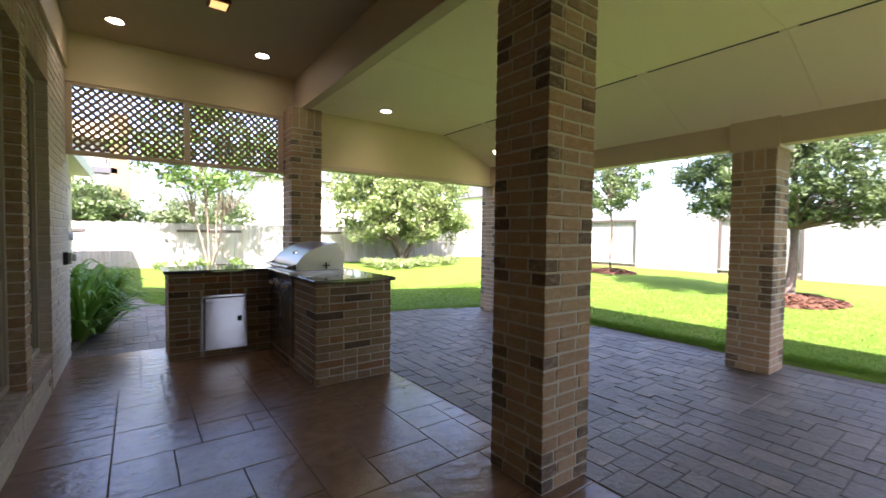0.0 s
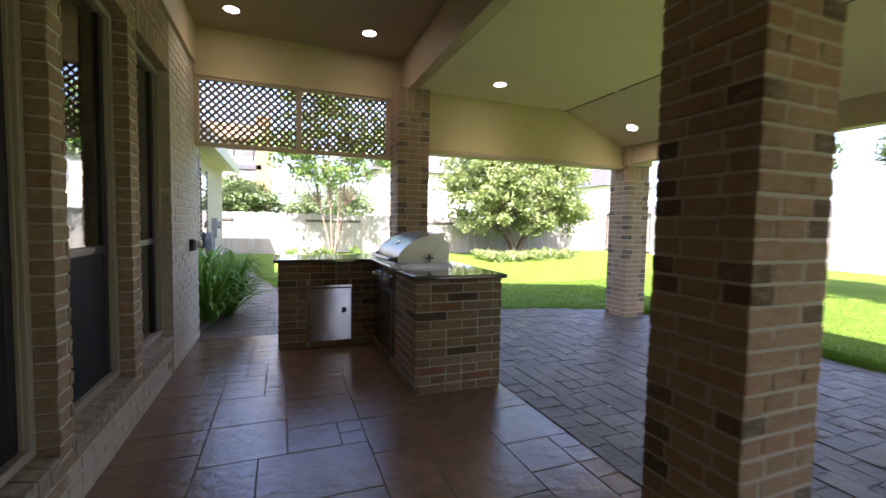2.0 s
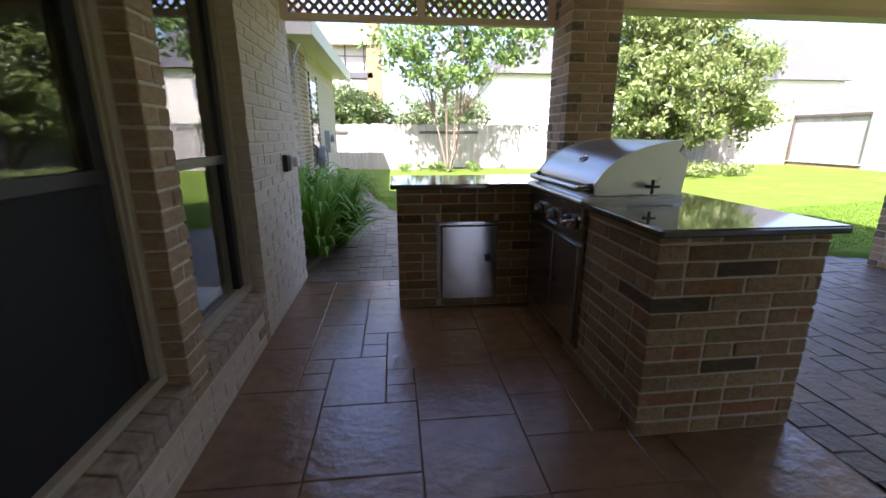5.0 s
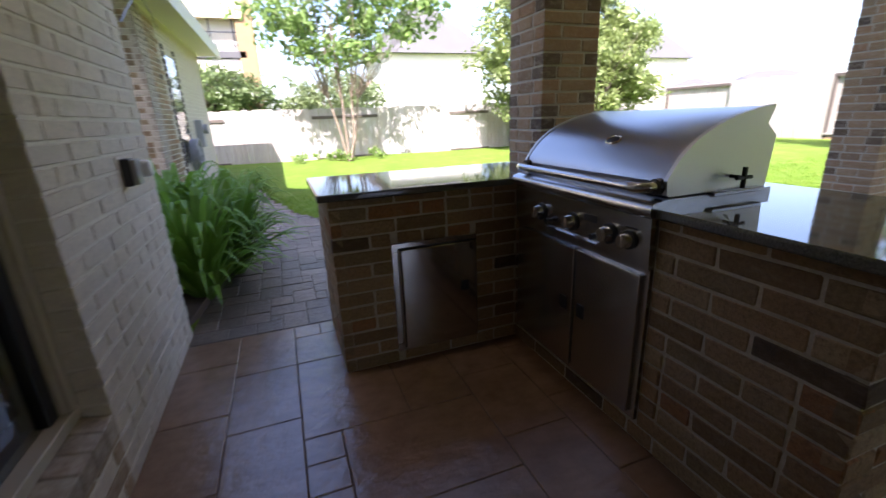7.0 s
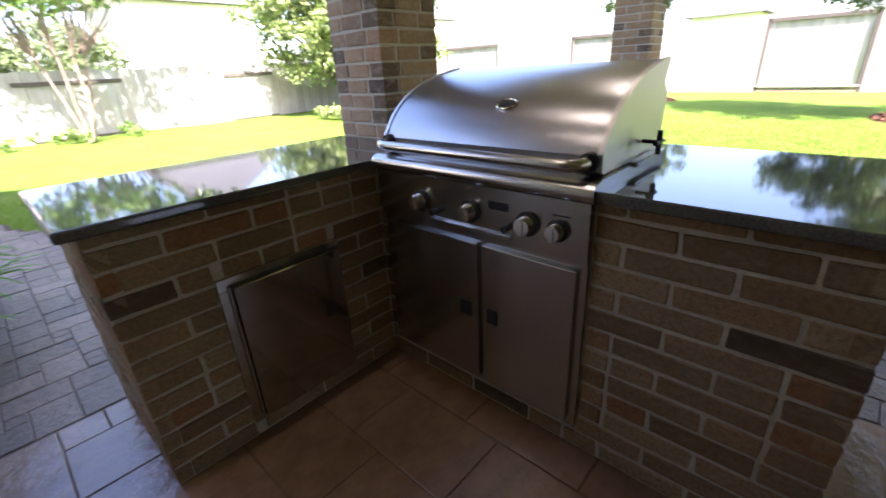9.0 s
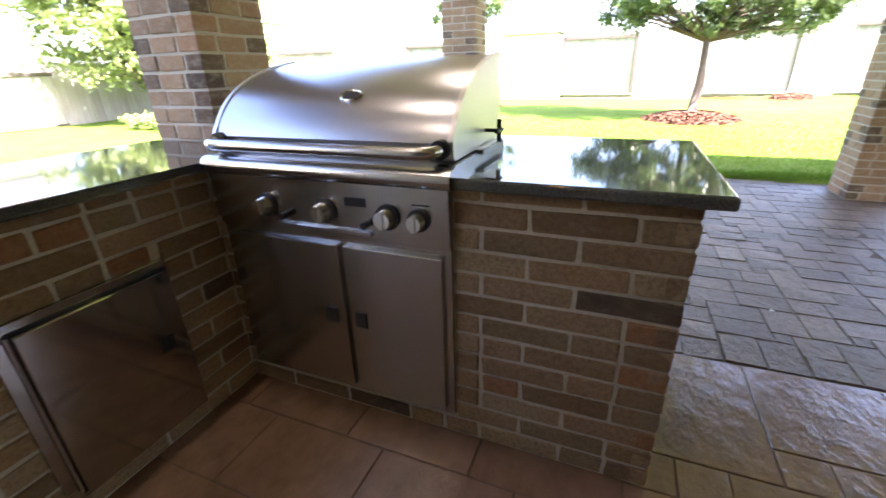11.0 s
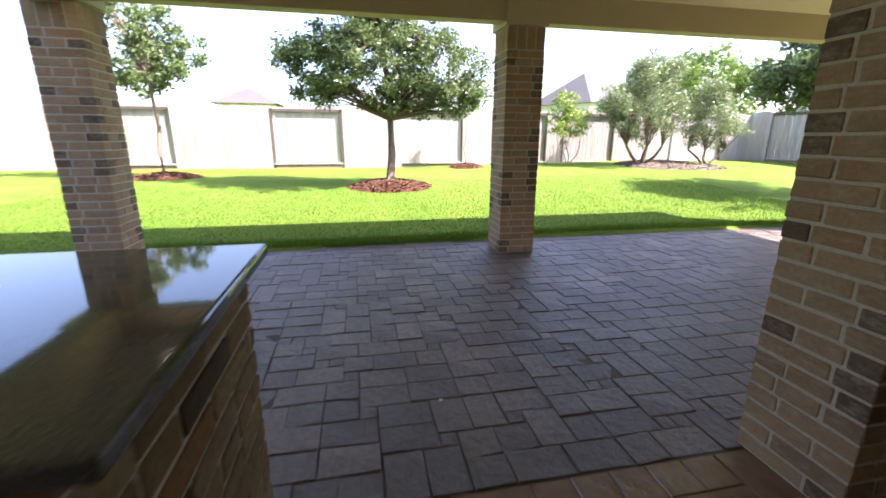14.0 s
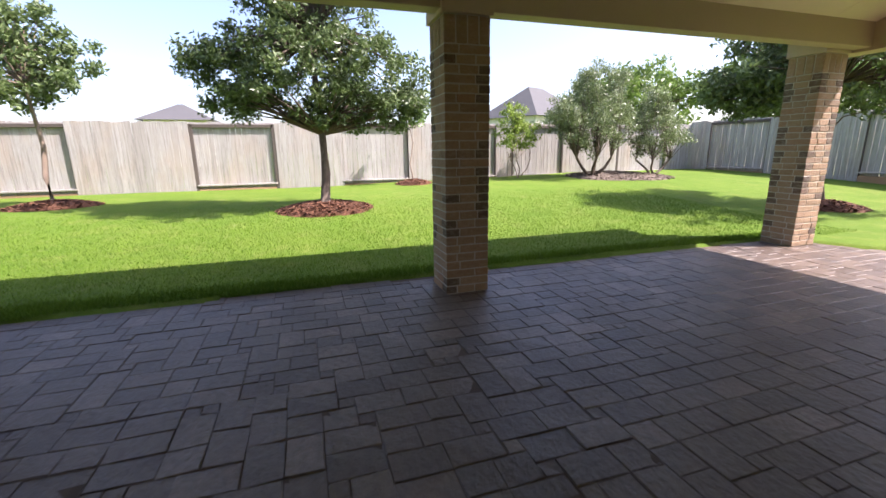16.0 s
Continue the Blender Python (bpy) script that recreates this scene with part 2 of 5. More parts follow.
def lawn_material():
    n = Nodes("mown_lawn", 0.9, spec=0.15)
    a, b, c3 = n.noise(160, 4, 0.7), n.noise(1.1, 4), n.noise(9, 3)
    c = n.mix(a, (0.05, 0.11, 0.008), (0.13, 0.21, 0.02))
    c = n.mix(n.ramp(b, [(0.35, (0, 0, 0)), (0.75, (0.55, 0.55, 0.55))]), c, (0.15, 0.21, 0.028))
    c = n.mix(n.ramp(c3, [(0.5, (0, 0, 0)), (0.8, (0.5, 0.5, 0.5))]), c, (0.055, 0.105, 0.016))
    c = n.mix(n.ramp(n.noise(2.6, 5, 0.7), [(0.5, (0, 0, 0)), (0.75, (0.5, 0.5, 0.5))]), c, (0.21, 0.215, 0.06))
    return n.color(c).bump(a, 0.7, 0.015).mat


LAWN = lawn_material()


def board_material(name):
    n = Nodes(name, 0.9, spec=0.15)
    grain = n.noise(9, 6, 0.7, n.scaled(4, 4, 0.35))
    stain = n.noise(1.3, 4, 0.6, n.scaled(1, 1, 0.5))
    base = n.ramp(n.random(), [(0.0, (0.39, 0.37, 0.335)), (0.3, (0.47, 0.45, 0.415)), (0.55, (0.42, 0.395, 0.355)), (0.8, (0.50, 0.48, 0.445)), (1.0, (0.38, 0.355, 0.32))])
    c = n.mix(n.ramp(grain, [(0.3, (0, 0, 0)), (0.75, (0.55, 0.55, 0.55))]), base, (0.23, 0.21, 0.185))
    c = n.mix(n.ramp(stain, [(0.48, (0, 0, 0)), (0.74, (0.5, 0.5, 0.5))]), c, (0.43, 0.32, 0.22))
    streak = n.noise(7, 6, 0.75, n.scaled(3, 3, 0.12))
    c = n.mix(n.ramp(streak, [(0.5, (0, 0, 0)), (0.70, (0.75, 0.75, 0.75))]), c, (0.17, 0.15, 0.13))
    return n.color(c).bump(grain, 0.5, 0.004).mat


BOARD = board_material("weathered_cedar_board")
KICK_MAT = plain("rust_brown_kickboard", (0.36, 0.225, 0.13), 0.9, 0.4, 14, 0.3)
# Weathered like the boards; the shade on rails and posts is in the colour.
RAIL_SHADED = plain("weathered_rail_with_shade", (0.095, 0.078, 0.064), 0.9, 0.4, 20, 0.25)


# ---- building helpers ----
def box(bm, x0, y0, z0, x1, y1, z1):
    r = bmesh.ops.create_cube(bm, size=1.0)["verts"]
    for v in r:
        v.co = Vector(((x0 + x1) / 2 + v.co.x * (x1 - x0), (y0 + y1) / 2 + v.co.y * (y1 - y0), (z0 + z1) / 2 + v.co.z * (z1 - z0)))
    return r


def bbox(x0, y0, z0, x1, y1, z1, bevel=0.0, seg=1):
    bm = bmesh.new()
    box(bm, x0, y0, z0, x1, y1, z1)
    if bevel:
        bmesh.ops.bevel(bm, geom=bm.edges[:], offset=bevel, segments=seg, affect="EDGES", profile=0.5)
    return bm


def cyl(bm, p0, p1, r0, r1=None, seg=16):
    p0, p1 = Vector(p0), Vector(p1)
    d = p1 - p0
    m = Matrix.Translation((p0 + p1) / 2) @ d.to_track_quat("Z", "Y").to_matrix().to_4x4()
    return bmesh.ops.create_cone(bm, cap_ends=True, segments=seg, radius1=r0, radius2=r0 if r1 is None else r1, depth=d.length, matrix=m)["verts"]


def mesh_of(name, bm, material, smooth=False):
    me = bpy.data.meshes.new(name)
    bmesh.ops.recalc_face_normals(bm, faces=bm.faces[:])
    bm.to_mesh(me)
    bm.free()
    me.materials.append(material)
    if smooth:
        for p in me.polygons:
            p.use_smooth = True
    return me


def part(name, bm, material, parent=None, label="", smooth=False):
    ob = new(name, mesh_of(name, bm, material, smooth))
    if parent is not None:
        ob.parent = parent
    return tagged(ob, label)


def pyd(name, verts, faces, material, parent=None, label="", smooth=False):
    me = bpy.data.meshes.new(name)
    me.from_pydata(verts, [], faces)
    me.materials.append(material)
    if smooth:
        for p in me.polygons:
            p.use_smooth = True
    ob = new(name, me)
    if parent is not None:
        ob.parent = parent
    return tagged(ob, label)


def thing(name, x, y, z, label, category, group="", rz=0):
    ob = new(name)
    ob.empty_display_size = 0.1
    ob.matrix_world = pose(x, y, z, 0, 0, rz)
    return tagged(ob, label, category, group)


def structure(ob, label, category):
    return tagged(ob, label, category, kind="structure")


def extrude(poly, z0, z1):
    """A prism over a polygon in plan."""
    bm = bmesh.new()
    lo = [bm.verts.new((x, y, z0)) for x, y in poly]
    hi = [bm.verts.new((x, y, z1)) for x, y in poly]
    bm.faces.new(lo[::-1])
    bm.faces.new(hi)
    for i in range(len(poly)):
        j = (i + 1) % len(poly)
        bm.faces.new((lo[i], lo[j], hi[j], hi[i]))
    return bm


PIECES = {}
VARIANT = random.Random(2)
WORN = {"brick": 0.0026, "paver": 0.004, "flagstone": 0.0008, "board": 0.001}


def piece_mesh(kind, sx, sy, sz, material, bevel):
    """A bevelled block about its own centre, shared by all pieces of that size."""
    key = (kind, round(sx, 3), round(sy, 3), round(sz, 3), VARIANT.randrange(4))
    if key not in PIECES:
        bm = bbox(-sx / 2, -sy / 2, -sz / 2, sx / 2, sy / 2, sz / 2, bevel)
        for v in bm.verts:
            v.co += Vector([VARIANT.uniform(-WORN.get(kind, 0), WORN.get(kind, 0)) for _ in range(3)])
        PIECES[key] = mesh_of(kind, bm, material)
    return PIECES[key]


def piece(kind, cx, cy, cz, sx, sy, sz, material, parent, bevel=0.004):
    ob = new(kind, piece_mesh(kind, sx, sy, sz, material, bevel))
    ob.location = (cx, cy, cz)
    ob.parent = parent
    return ob


class Field:
    """Blocks joined into one mesh of plain geometry."""

    def __init__(self):
        self.v, self.f = [], []

    def block(self, x0, y0, z0, x1, y1, z1, ch=0.004, axis=2, sign=1):
        """A block with chamfered edges on the face that shows."""
        lo, hi = (x0, y0, z0), (x1, y1, z1)
        a, b = [i for i in range(3) if i != axis]
        base = len(self.v)
        back, mid, top = (lo[axis], hi[axis] - ch, hi[axis]) if sign > 0 else (hi[axis], lo[axis] + ch, lo[axis])
        for level, inset in ((back, 0), (mid, 0), (top, ch)):
            for u, w in ((0, 0), (1, 0), (1, 1), (0, 1)):
                p = [0, 0, 0]
                p[axis] = level
                p[a] = (hi[a] - inset) if u else (lo[a] + inset)
                p[b] = (hi[b] - inset) if w else (lo[b] + inset)
                self.v.append(tuple(p))
        for k in (0, 4):
            for i in range(4):
                j = (i + 1) % 4
                self.f.append((base + k + i, base + k + j, base + k + 4 + j, base + k + 4 + i))
        self.f.append((base + 8, base + 9, base + 10, base + 11))

    def done(self, name, material, parent, label=""):
        ob = pyd(name, self.v, self.f, material, parent, label)
        bm = bmesh.new()
        bm.from_mesh(ob.data)
        bmesh.ops.recalc_face_normals(bm, faces=bm.faces[:])
        bm.to_mesh(ob.data)
        bm.free()
        return tagged(ob, kind="stuff")


# ---- ground, lawn ----
PATIO = [(2.43, -3.95), (3.6, -3.85), (4.6, -3.62), (5.3, -3.38), (5.98, -3.1), (5.98, 0.5), (5.90, 4.6), (5.84, 5.35), (5.62, 5.82), (5.0, 6.02), (4.2, 6.25), (3.2, 6.65), (2.2, 7.3),
         (1.3, 8.3), (0.7, 9.2), (0.3, 10.8), (-0.1, 13.2), (-0.55, 13.2), (-0.4, 9.0), (-0.14, 6.0), (-0.14, -4.0)]


def inside(px, py, poly):
    hit = np.zeros(np.shape(px), bool)
    for (ax, ay), (bx, by) in zip(poly, poly[1:] + poly[:1]):
        if ay != by:
            hit ^= ((ay > py) != (by > py)) & (px < (bx - ax) * (py - ay) / (by - ay) + ax)
    return hit


def lawn_height(px, py):
    r = np.clip((px - 5.95) / 5.5, 0, 1)
    b = np.clip((py - 7.0) / 8.0, 0, 1)
    return 0.03 + 0.17 * np.maximum(r * r * (3 - 2 * r), 0.5 * b * b * (3 - 2 * b)) + 0.16 * np.clip((2.0 - py) / 8, 0, 1) * np.clip((px - 8) / 6, 0, 1) + 0.012 * np.sin(px * 1.3) * np.cos(py * 0.9)


def ground_sheet():
    gx = np.concatenate([[-1500, -400, -120, -40, -15, -6], np.arange(-1.2, 8.0, 0.08), np.arange(8.5, 20, 0.5), [25, 40, 120, 400, 1500]])
    gy = np.concatenate([[-1500, -400, -120, -40, -20], np.arange(-12, -4, 0.5), np.arange(-4, 14, 0.08), np.arange(14.5, 22, 0.5), [30, 50, 120, 400, 1500]])
    px, py = np.meshgrid(gx, gy)
    pz = np.where(inside(px, py, PATIO) | (px < -0.2) & (py < 6.0), -0.05, lawn_height(px, py))
    v = np.stack([px, py, pz], -1).reshape(-1, 3).tolist()
    w, h = len(gx), len(gy)
    f = [(j * w + i, j * w + i + 1, j * w + w + i + 1, j * w + w + i) for j in range(h - 1) for i in range(w - 1)]
    return structure(pyd("ground", v, f, LAWN, smooth=True), "mown green lawn with clipped edge along the patio", "lawn")


ground_sheet()


def ground_z(x, y):
    return float(lawn_height(np.array(x), np.array(y)))


def grass(name, count, x0, x1, y0, y1, tall, fade=99.0):
    rng = np.random.default_rng(7)
    x, y = rng.uniform(x0, x1, count), rng.uniform(y0, y1, count)
    keep = ~inside(x - 0.03, y, PATIO) & ~inside(x, y, PATIO) & (rng.uniform(0, 1, count) < np.clip((fade - x) / (fade - x0) * 1.6, 0, 1))
    x, y = x[keep], y[keep]
    n = len(x)
    z = lawn_height(x, y) - 0.01
    a, hgt, lean = rng.uniform(0, 6.28, n), tall * rng.uniform(0.5, 1.2, n), rng.uniform(-1, 1, (n, 2)) * tall * 0.7
    w = 0.0045
    p = np.stack([np.stack([x - w * np.cos(a), y - w * np.sin(a), z], -1), np.stack([x + w * np.cos(a), y + w * np.sin(a), z], -1),
                  np.stack([x + lean[:, 0], y + lean[:, 1], z + hgt], -1)], 1).reshape(-1, 3)
    f = np.arange(3 * n).reshape(-1, 3).tolist()
    return tagged(pyd(name, p.tolist(), f, BLADE), "short bright green grass blades of the mown lawn", "grass", kind="stuff")


grass("grass", 150000, 5.85, 11.5, -4.5, 8.5, 0.038, 11.5)
grass("grass", 24000, 5.85, 6.2, -3.2, 5.6, 0.065)
grass("grass", 16000, 0.2, 5.8, 6.0, 10.5, 0.055)

# ---- floors ----
SLAB = (-0.14, -4.0, 2.43, 5.66)
floor = structure(part("floor", bbox(SLAB[0] - 0.2, SLAB[1], -0.15, SLAB[2], SLAB[3], -0.006), GROUT), "stamped concrete slab floor under the covered patio", "floor")
pavement = structure(part("pavement", extrude(PATIO, -0.12, -0.0055), JOINT_SAND), "paver patio bed with dark sandy joints", "patio")


def ashlar(x0, y0, x1, y1, unit, sizes, seed):
    """Fills an area with rectangles of mixed sizes in random ashlar."""
    rnd = random.Random(seed)
    w, h = round((x1 - x0) / unit), round((y1 - y0) / unit)
    full = [[False] * h for _ in range(w)]
    for j in range(h):
        for i in range(w):
            if full[i][j]:
                continue
            options = sizes[:]
            rnd.shuffle(options)
            for a, b in options + [(1, 1)]:
                if i + a <= w and j + b <= h and not any(full[i + p][j + q] for p in range(a) for q in range(b)):
                    break
            for p in range(a):
                for q in range(b):
                    full[i + p][j + q] = True
            yield x0 + i * unit, y0 + j * unit, x0 + (i + a) * unit, y0 + (j + b) * unit


# ---- columns ----
COURSE, BRICK_H, JOINT = 0.0708, 0.0596, 0.0112
SIDE, LONG, WIDE = 0.38, 0.2524, 0.1164


def column(x, y, top, label):
    col = thing("brick_column", x, y, 0, label, "column", "brick columns of the patio")
    h = SIDE / 2
    part("core", bbox(-h + 0.0045, -h + 0.0045, 0, h - 0.0045, h - 0.0045, top), MORTAR_COLUMN, col, "pale sandy mortar")
    soldier = 0.20
    count = int((top - soldier) / COURSE)
    rnd = random.Random(int(x * 100 + y * 10))
    for k in range(count):
        z = k * COURSE + JOINT / 2 + BRICK_H / 2
        for r in range(4):
            cx, cy = -h + LONG / 2, -h + WIDE / 2
            if k % 2:
                cx = -cx
            m = pose(0, 0, 0, 0, 0, 90 * r) @ Matrix.Translation((cx, cy, z))
            bits = [(0, LONG, BRICK)]
            if rnd.random() < 0.58:
                head = 0.092
                bits = [(-LONG / 2 + head / 2, head, BRICK_DARK if rnd.random() < 0.55 else BRICK), (head / 2 + 0.005, LONG - head - 0.010, BRICK)]
                if k % 2:
                    bits = [(-u, w, clay) for u, w, clay in bits]
            for u, w, clay in bits:
                ob = new("brick", piece_mesh("brick" if clay is BRICK else "dark_brick", w, WIDE, BRICK_H, clay, 0.004))
                ob.parent = col
                ob.matrix_basis = pose(rnd.uniform(-.0015, .0015), rnd.uniform(-.0015, .0015), 0) @ m @ Matrix.Translation((u, 0, 0))
    z0 = count * COURSE + JOINT / 2
    tall = top - z0 - 0.006
    for r in range(4):
        for i in range(4):
            step = SIDE / 4
            ob = new("brick", piece_mesh("brick", step - JOINT, 0.05, tall, BRICK, 0.004))
            ob.parent = col
            ob.matrix_basis = pose(0, 0, 0, 0, 0, 90 * r) @ Matrix.Translation((-h + step * (i + 0.5), -h + 0.025, z0 + tall / 2))
    return col


column(2.275, 1.540, 2.88, "square brown brick column carrying the tall inner patio beam")
column(2.185, 5.475, 2.88, "square brown brick column rising behind the built-in grill")
column(5.57, 5.415, 2.19, "square brick column at the patio corner beside the lawn")
column(5.565, 1.555, 2.19, "square brick column at the lawn edge of the patio")
column(5.765, -2.91, 2.19, "sunlit square brick column at the end of the patio")

# ---- ceilings, beams, roof ----
TOP_IN, TOP_OUT = 3.30, 2.88
Y0, Y1 = -3.36, 6.0
structure(part("ceiling", bbox(-0.35, Y0, TOP_IN, 2.24, 5.80, TOP_IN + 0.05), CEILING_SHADED), "smooth cream painted ceiling over the slab, coloured darker for its shade", "ceiling")


def outer_ceiling():
    """Boarded panels with narrow gaps, flat over the middle and sloping down to the outer beam."""
    bm = bmesh.new()
    gap = 0.0022
    seams = [-3.3, -2.45, -1.25, -0.05, 1.05, 2.17, 3.30, 4.45, 5.45]
    for a, b in zip(seams, seams[1:]):
        box(bm, 2.24, a + gap, TOP_OUT, 4.36, b - gap, TOP_OUT + 0.012)
        for v in box(bm, 4.385, a + gap, 0, 5.41, b - gap, 0.012):
            v.co.z += TOP_OUT - (v.co.x - 4.385) * (TOP_OUT - 2.46) / (5.41 - 4.385)
    box(bm, 2.24, Y0, TOP_OUT + 0.013, 4.6, 5.6, TOP_OUT + 0.03)
    return bm


structure(part("ceiling", outer_ceiling(), CEILING), "cream panelled ceiling with seams and vent slots sloping to the eave", "ceiling")


def vents():
    bm = bmesh.new()
    for a, b in ((-3.0, -1.30), (-1.2, -0.1), (0.0, 0.98), (1.10, 2.11), (2.22, 3.25), (3.35, 4.40), (4.50, 5.4)):
        box(bm, 4.361, a, TOP_OUT - 0.003, 4.386, b, TOP_OUT + 0.02)
    return bm


structure(part("trim", vents(), BLACK), "thin black soffit vent strips along the ceiling fold", "vent")
structure(part("beam", bbox(2.12, Y0, TOP_OUT - 0.004, 2.236, 5.75, TOP_IN + 0.02, 0.004), TRIM), "tan painted beam dropping between the two ceiling heights", "beam")
structure(part("beam", bbox(5.385, Y0 + 0.1, 2.222, 5.545, 5.60, 2.50, 0.004), TRIM), "tan painted outer beam along the lawn side", "beam")
for cx, cy in ((5.565, 1.555), (5.765, -2.91), (5.57, 5.415)):
    structure(part("trim", bbox(cx - 0.21, cy - 0.21, 2.192, cx + 0.21, cy + 0.21, 2.54, 0.004), TRIM), "tan boxed capital where the beam sits on a column", "trim")
structure(part("trim", bbox(2.05, 1.33, 2.882, 2.50, 1.75, 2.96, 0.004), TRIM), "tan capital board over the inner column", "trim")
structure(part("beam", bbox(2.16, Y0, 2.19, 5.74, Y0 + 0.25, 3.35, 0.004), TRIM), "tan end beam closing the patio roof", "beam")
END_Y = 5.37
structure(part("wall_end", bbox(2.38, END_Y, 2.20, 5.50, END_Y + 0.14, 2.93), STUCCO), "tan painted gable panel above the patio end opening", "wall")
structure(part("trim", bbox(2.38, END_Y - 0.025, 2.155, 5.39, END_Y + 0.165, 2.21, 0.006), TRIM), "tan ledge trim under the gable panel", "trim")
LAT_Y, LAT_X0, LAT_X1, LAT_Z0, LAT_Z1 = 5.66, -0.12, 1.99, 2.085, 2.81
structure(part("wall_over_lattice", bbox(-0.14, LAT_Y - 0.05, LAT_Z1 + 0.002, 2.12, LAT_Y + 0.09, TOP_IN), STUCCO), "tan painted panel above the lattice screen", "wall")


def roof():
    bm = bmesh.new()
    pts = [(6.06, 2.42), (6.06, 2.56), (2.2, 4.2), (-2.6, 7.6), (-8.5, 3.9), (-8.5, 3.45), (2.3, 3.42), (4.4, 3.02), (5.45, 2.60)]
    lo = [bm.verts.new((x, Y0, z)) for x, z in pts]
    hi = [bm.verts.new((x, Y1, z)) for x, z in pts]
    bm.faces.new(lo)
    bm.faces.new(hi[::-1])
    for i in range(len(pts)):
        j = (i + 1) % len(pts)
        bm.faces.new((lo[i], hi[i], hi[j], lo[j]))
    return bm


structure(part("roof", roof(), ROOFING), "grey shingle roof over the patio and house", "roof")
structure(part("trim", bbox(6.06, Y0, 2.415, 6.08, Y1, 2.60), FASCIA), "pale painted fascia along the eave", "trim")
structure(part("trim", bbox(5.545, Y0, 2.405, 6.06, Y1, 2.42), FASCIA), "pale painted soffit under the eave", "trim")


def gutter():
    """An open gutter trough with a rolled front lip, drawn out along the eave."""
    outer = [(6.082, 2.575), (6.082, 2.455), (6.095, 2.445), (6.140, 2.445), (6.165, 2.475), (6.172, 2.53), (6.190, 2.565), (6.190, 2.580)]
    inner = [(6.182, 2.580), (6.182, 2.568), (6.164, 2.533), (6.158, 2.480), (6.137, 2.452), (6.097, 2.452), (6.089, 2.460), (6.089, 2.575)]
    bm = bmesh.new()
    near = [bm.verts.new((x, Y0 - 0.03, z)) for x, z in outer + inner]
    far = [bm.verts.new((x, Y1 + 0.03, z)) for x, z in outer + inner]
    count = len(near)
    for i in range(count):
        j = (i + 1) % count
        bm.faces.new((near[i], far[i], far[j], near[j]))
    bm.faces.new(near)
    bm.faces.new(far[::-1])
    return bm


tagged(part("gutter", gutter(), WHITE), "white painted metal gutter fixed along the eave", "gutter")

# ---- house wall with windows ----
FACE = -0.12
OPEN = [(1.80, 2.63), (2.765, 3.59), (3.76, 4.60)]
SILL, HEAD = 0.335, 2.50
WALL_END = 5.79


def house_wall():
    bm = bmesh.new()
    x0, x1 = FACE - 0.26, FACE - 0.005
    edges = [-6.0] + [v + g for o in OPEN for v, g in zip(o, (-0.012, 0.012))] + [WALL_END - 0.008]
    for a, b in zip(edges[::2], edges[1::2]):
        box(bm, x0, a, 0, x1, b, 3.45)
    for a, b in OPEN:
        box(bm, x0, a - 0.012, 0, x1, b + 0.012, SILL - 0.075)
        box(bm, x0, a - 0.012, HEAD + 0.006, x1, b + 0.012, 3.45)
    return bm


wall_house = structure(part("wall_house", house_wall(), MORTAR), "brown brick house wall with three tall windows", "wall")
structure(part("wall_house_end", bbox(-6.0, WALL_END - 0.25, 0, FACE - 0.27, WALL_END - 0.008, 3.45), MORTAR), "end wall of the house beside the planting bed", "wall")
SOUTH = -3.12
wall_south = structure(part("wall_south", bbox(FACE - 0.004, SOUTH - 0.25, 0, 2.15, SOUTH - 0.005, TOP_IN - 0.004), MORTAR), "brown brick house wall closing the slab", "wall")
structure(part("trim", bbox(FACE - 0.05, SOUTH + 0.004, 2.93, FACE + 0.03, LAT_Y - 0.05, TOP_IN, 0.004), TRIM), "tan frieze board under the ceiling", "trim")


# Added unseen shell that gives the window glass a dark backing.
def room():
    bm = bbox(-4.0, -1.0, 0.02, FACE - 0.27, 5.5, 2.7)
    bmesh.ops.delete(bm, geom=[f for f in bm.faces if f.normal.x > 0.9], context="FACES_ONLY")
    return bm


structure(part("wall_room", room(), ROOMDARK), "added dark room shell behind the windows, dimness in its colour", "wall")


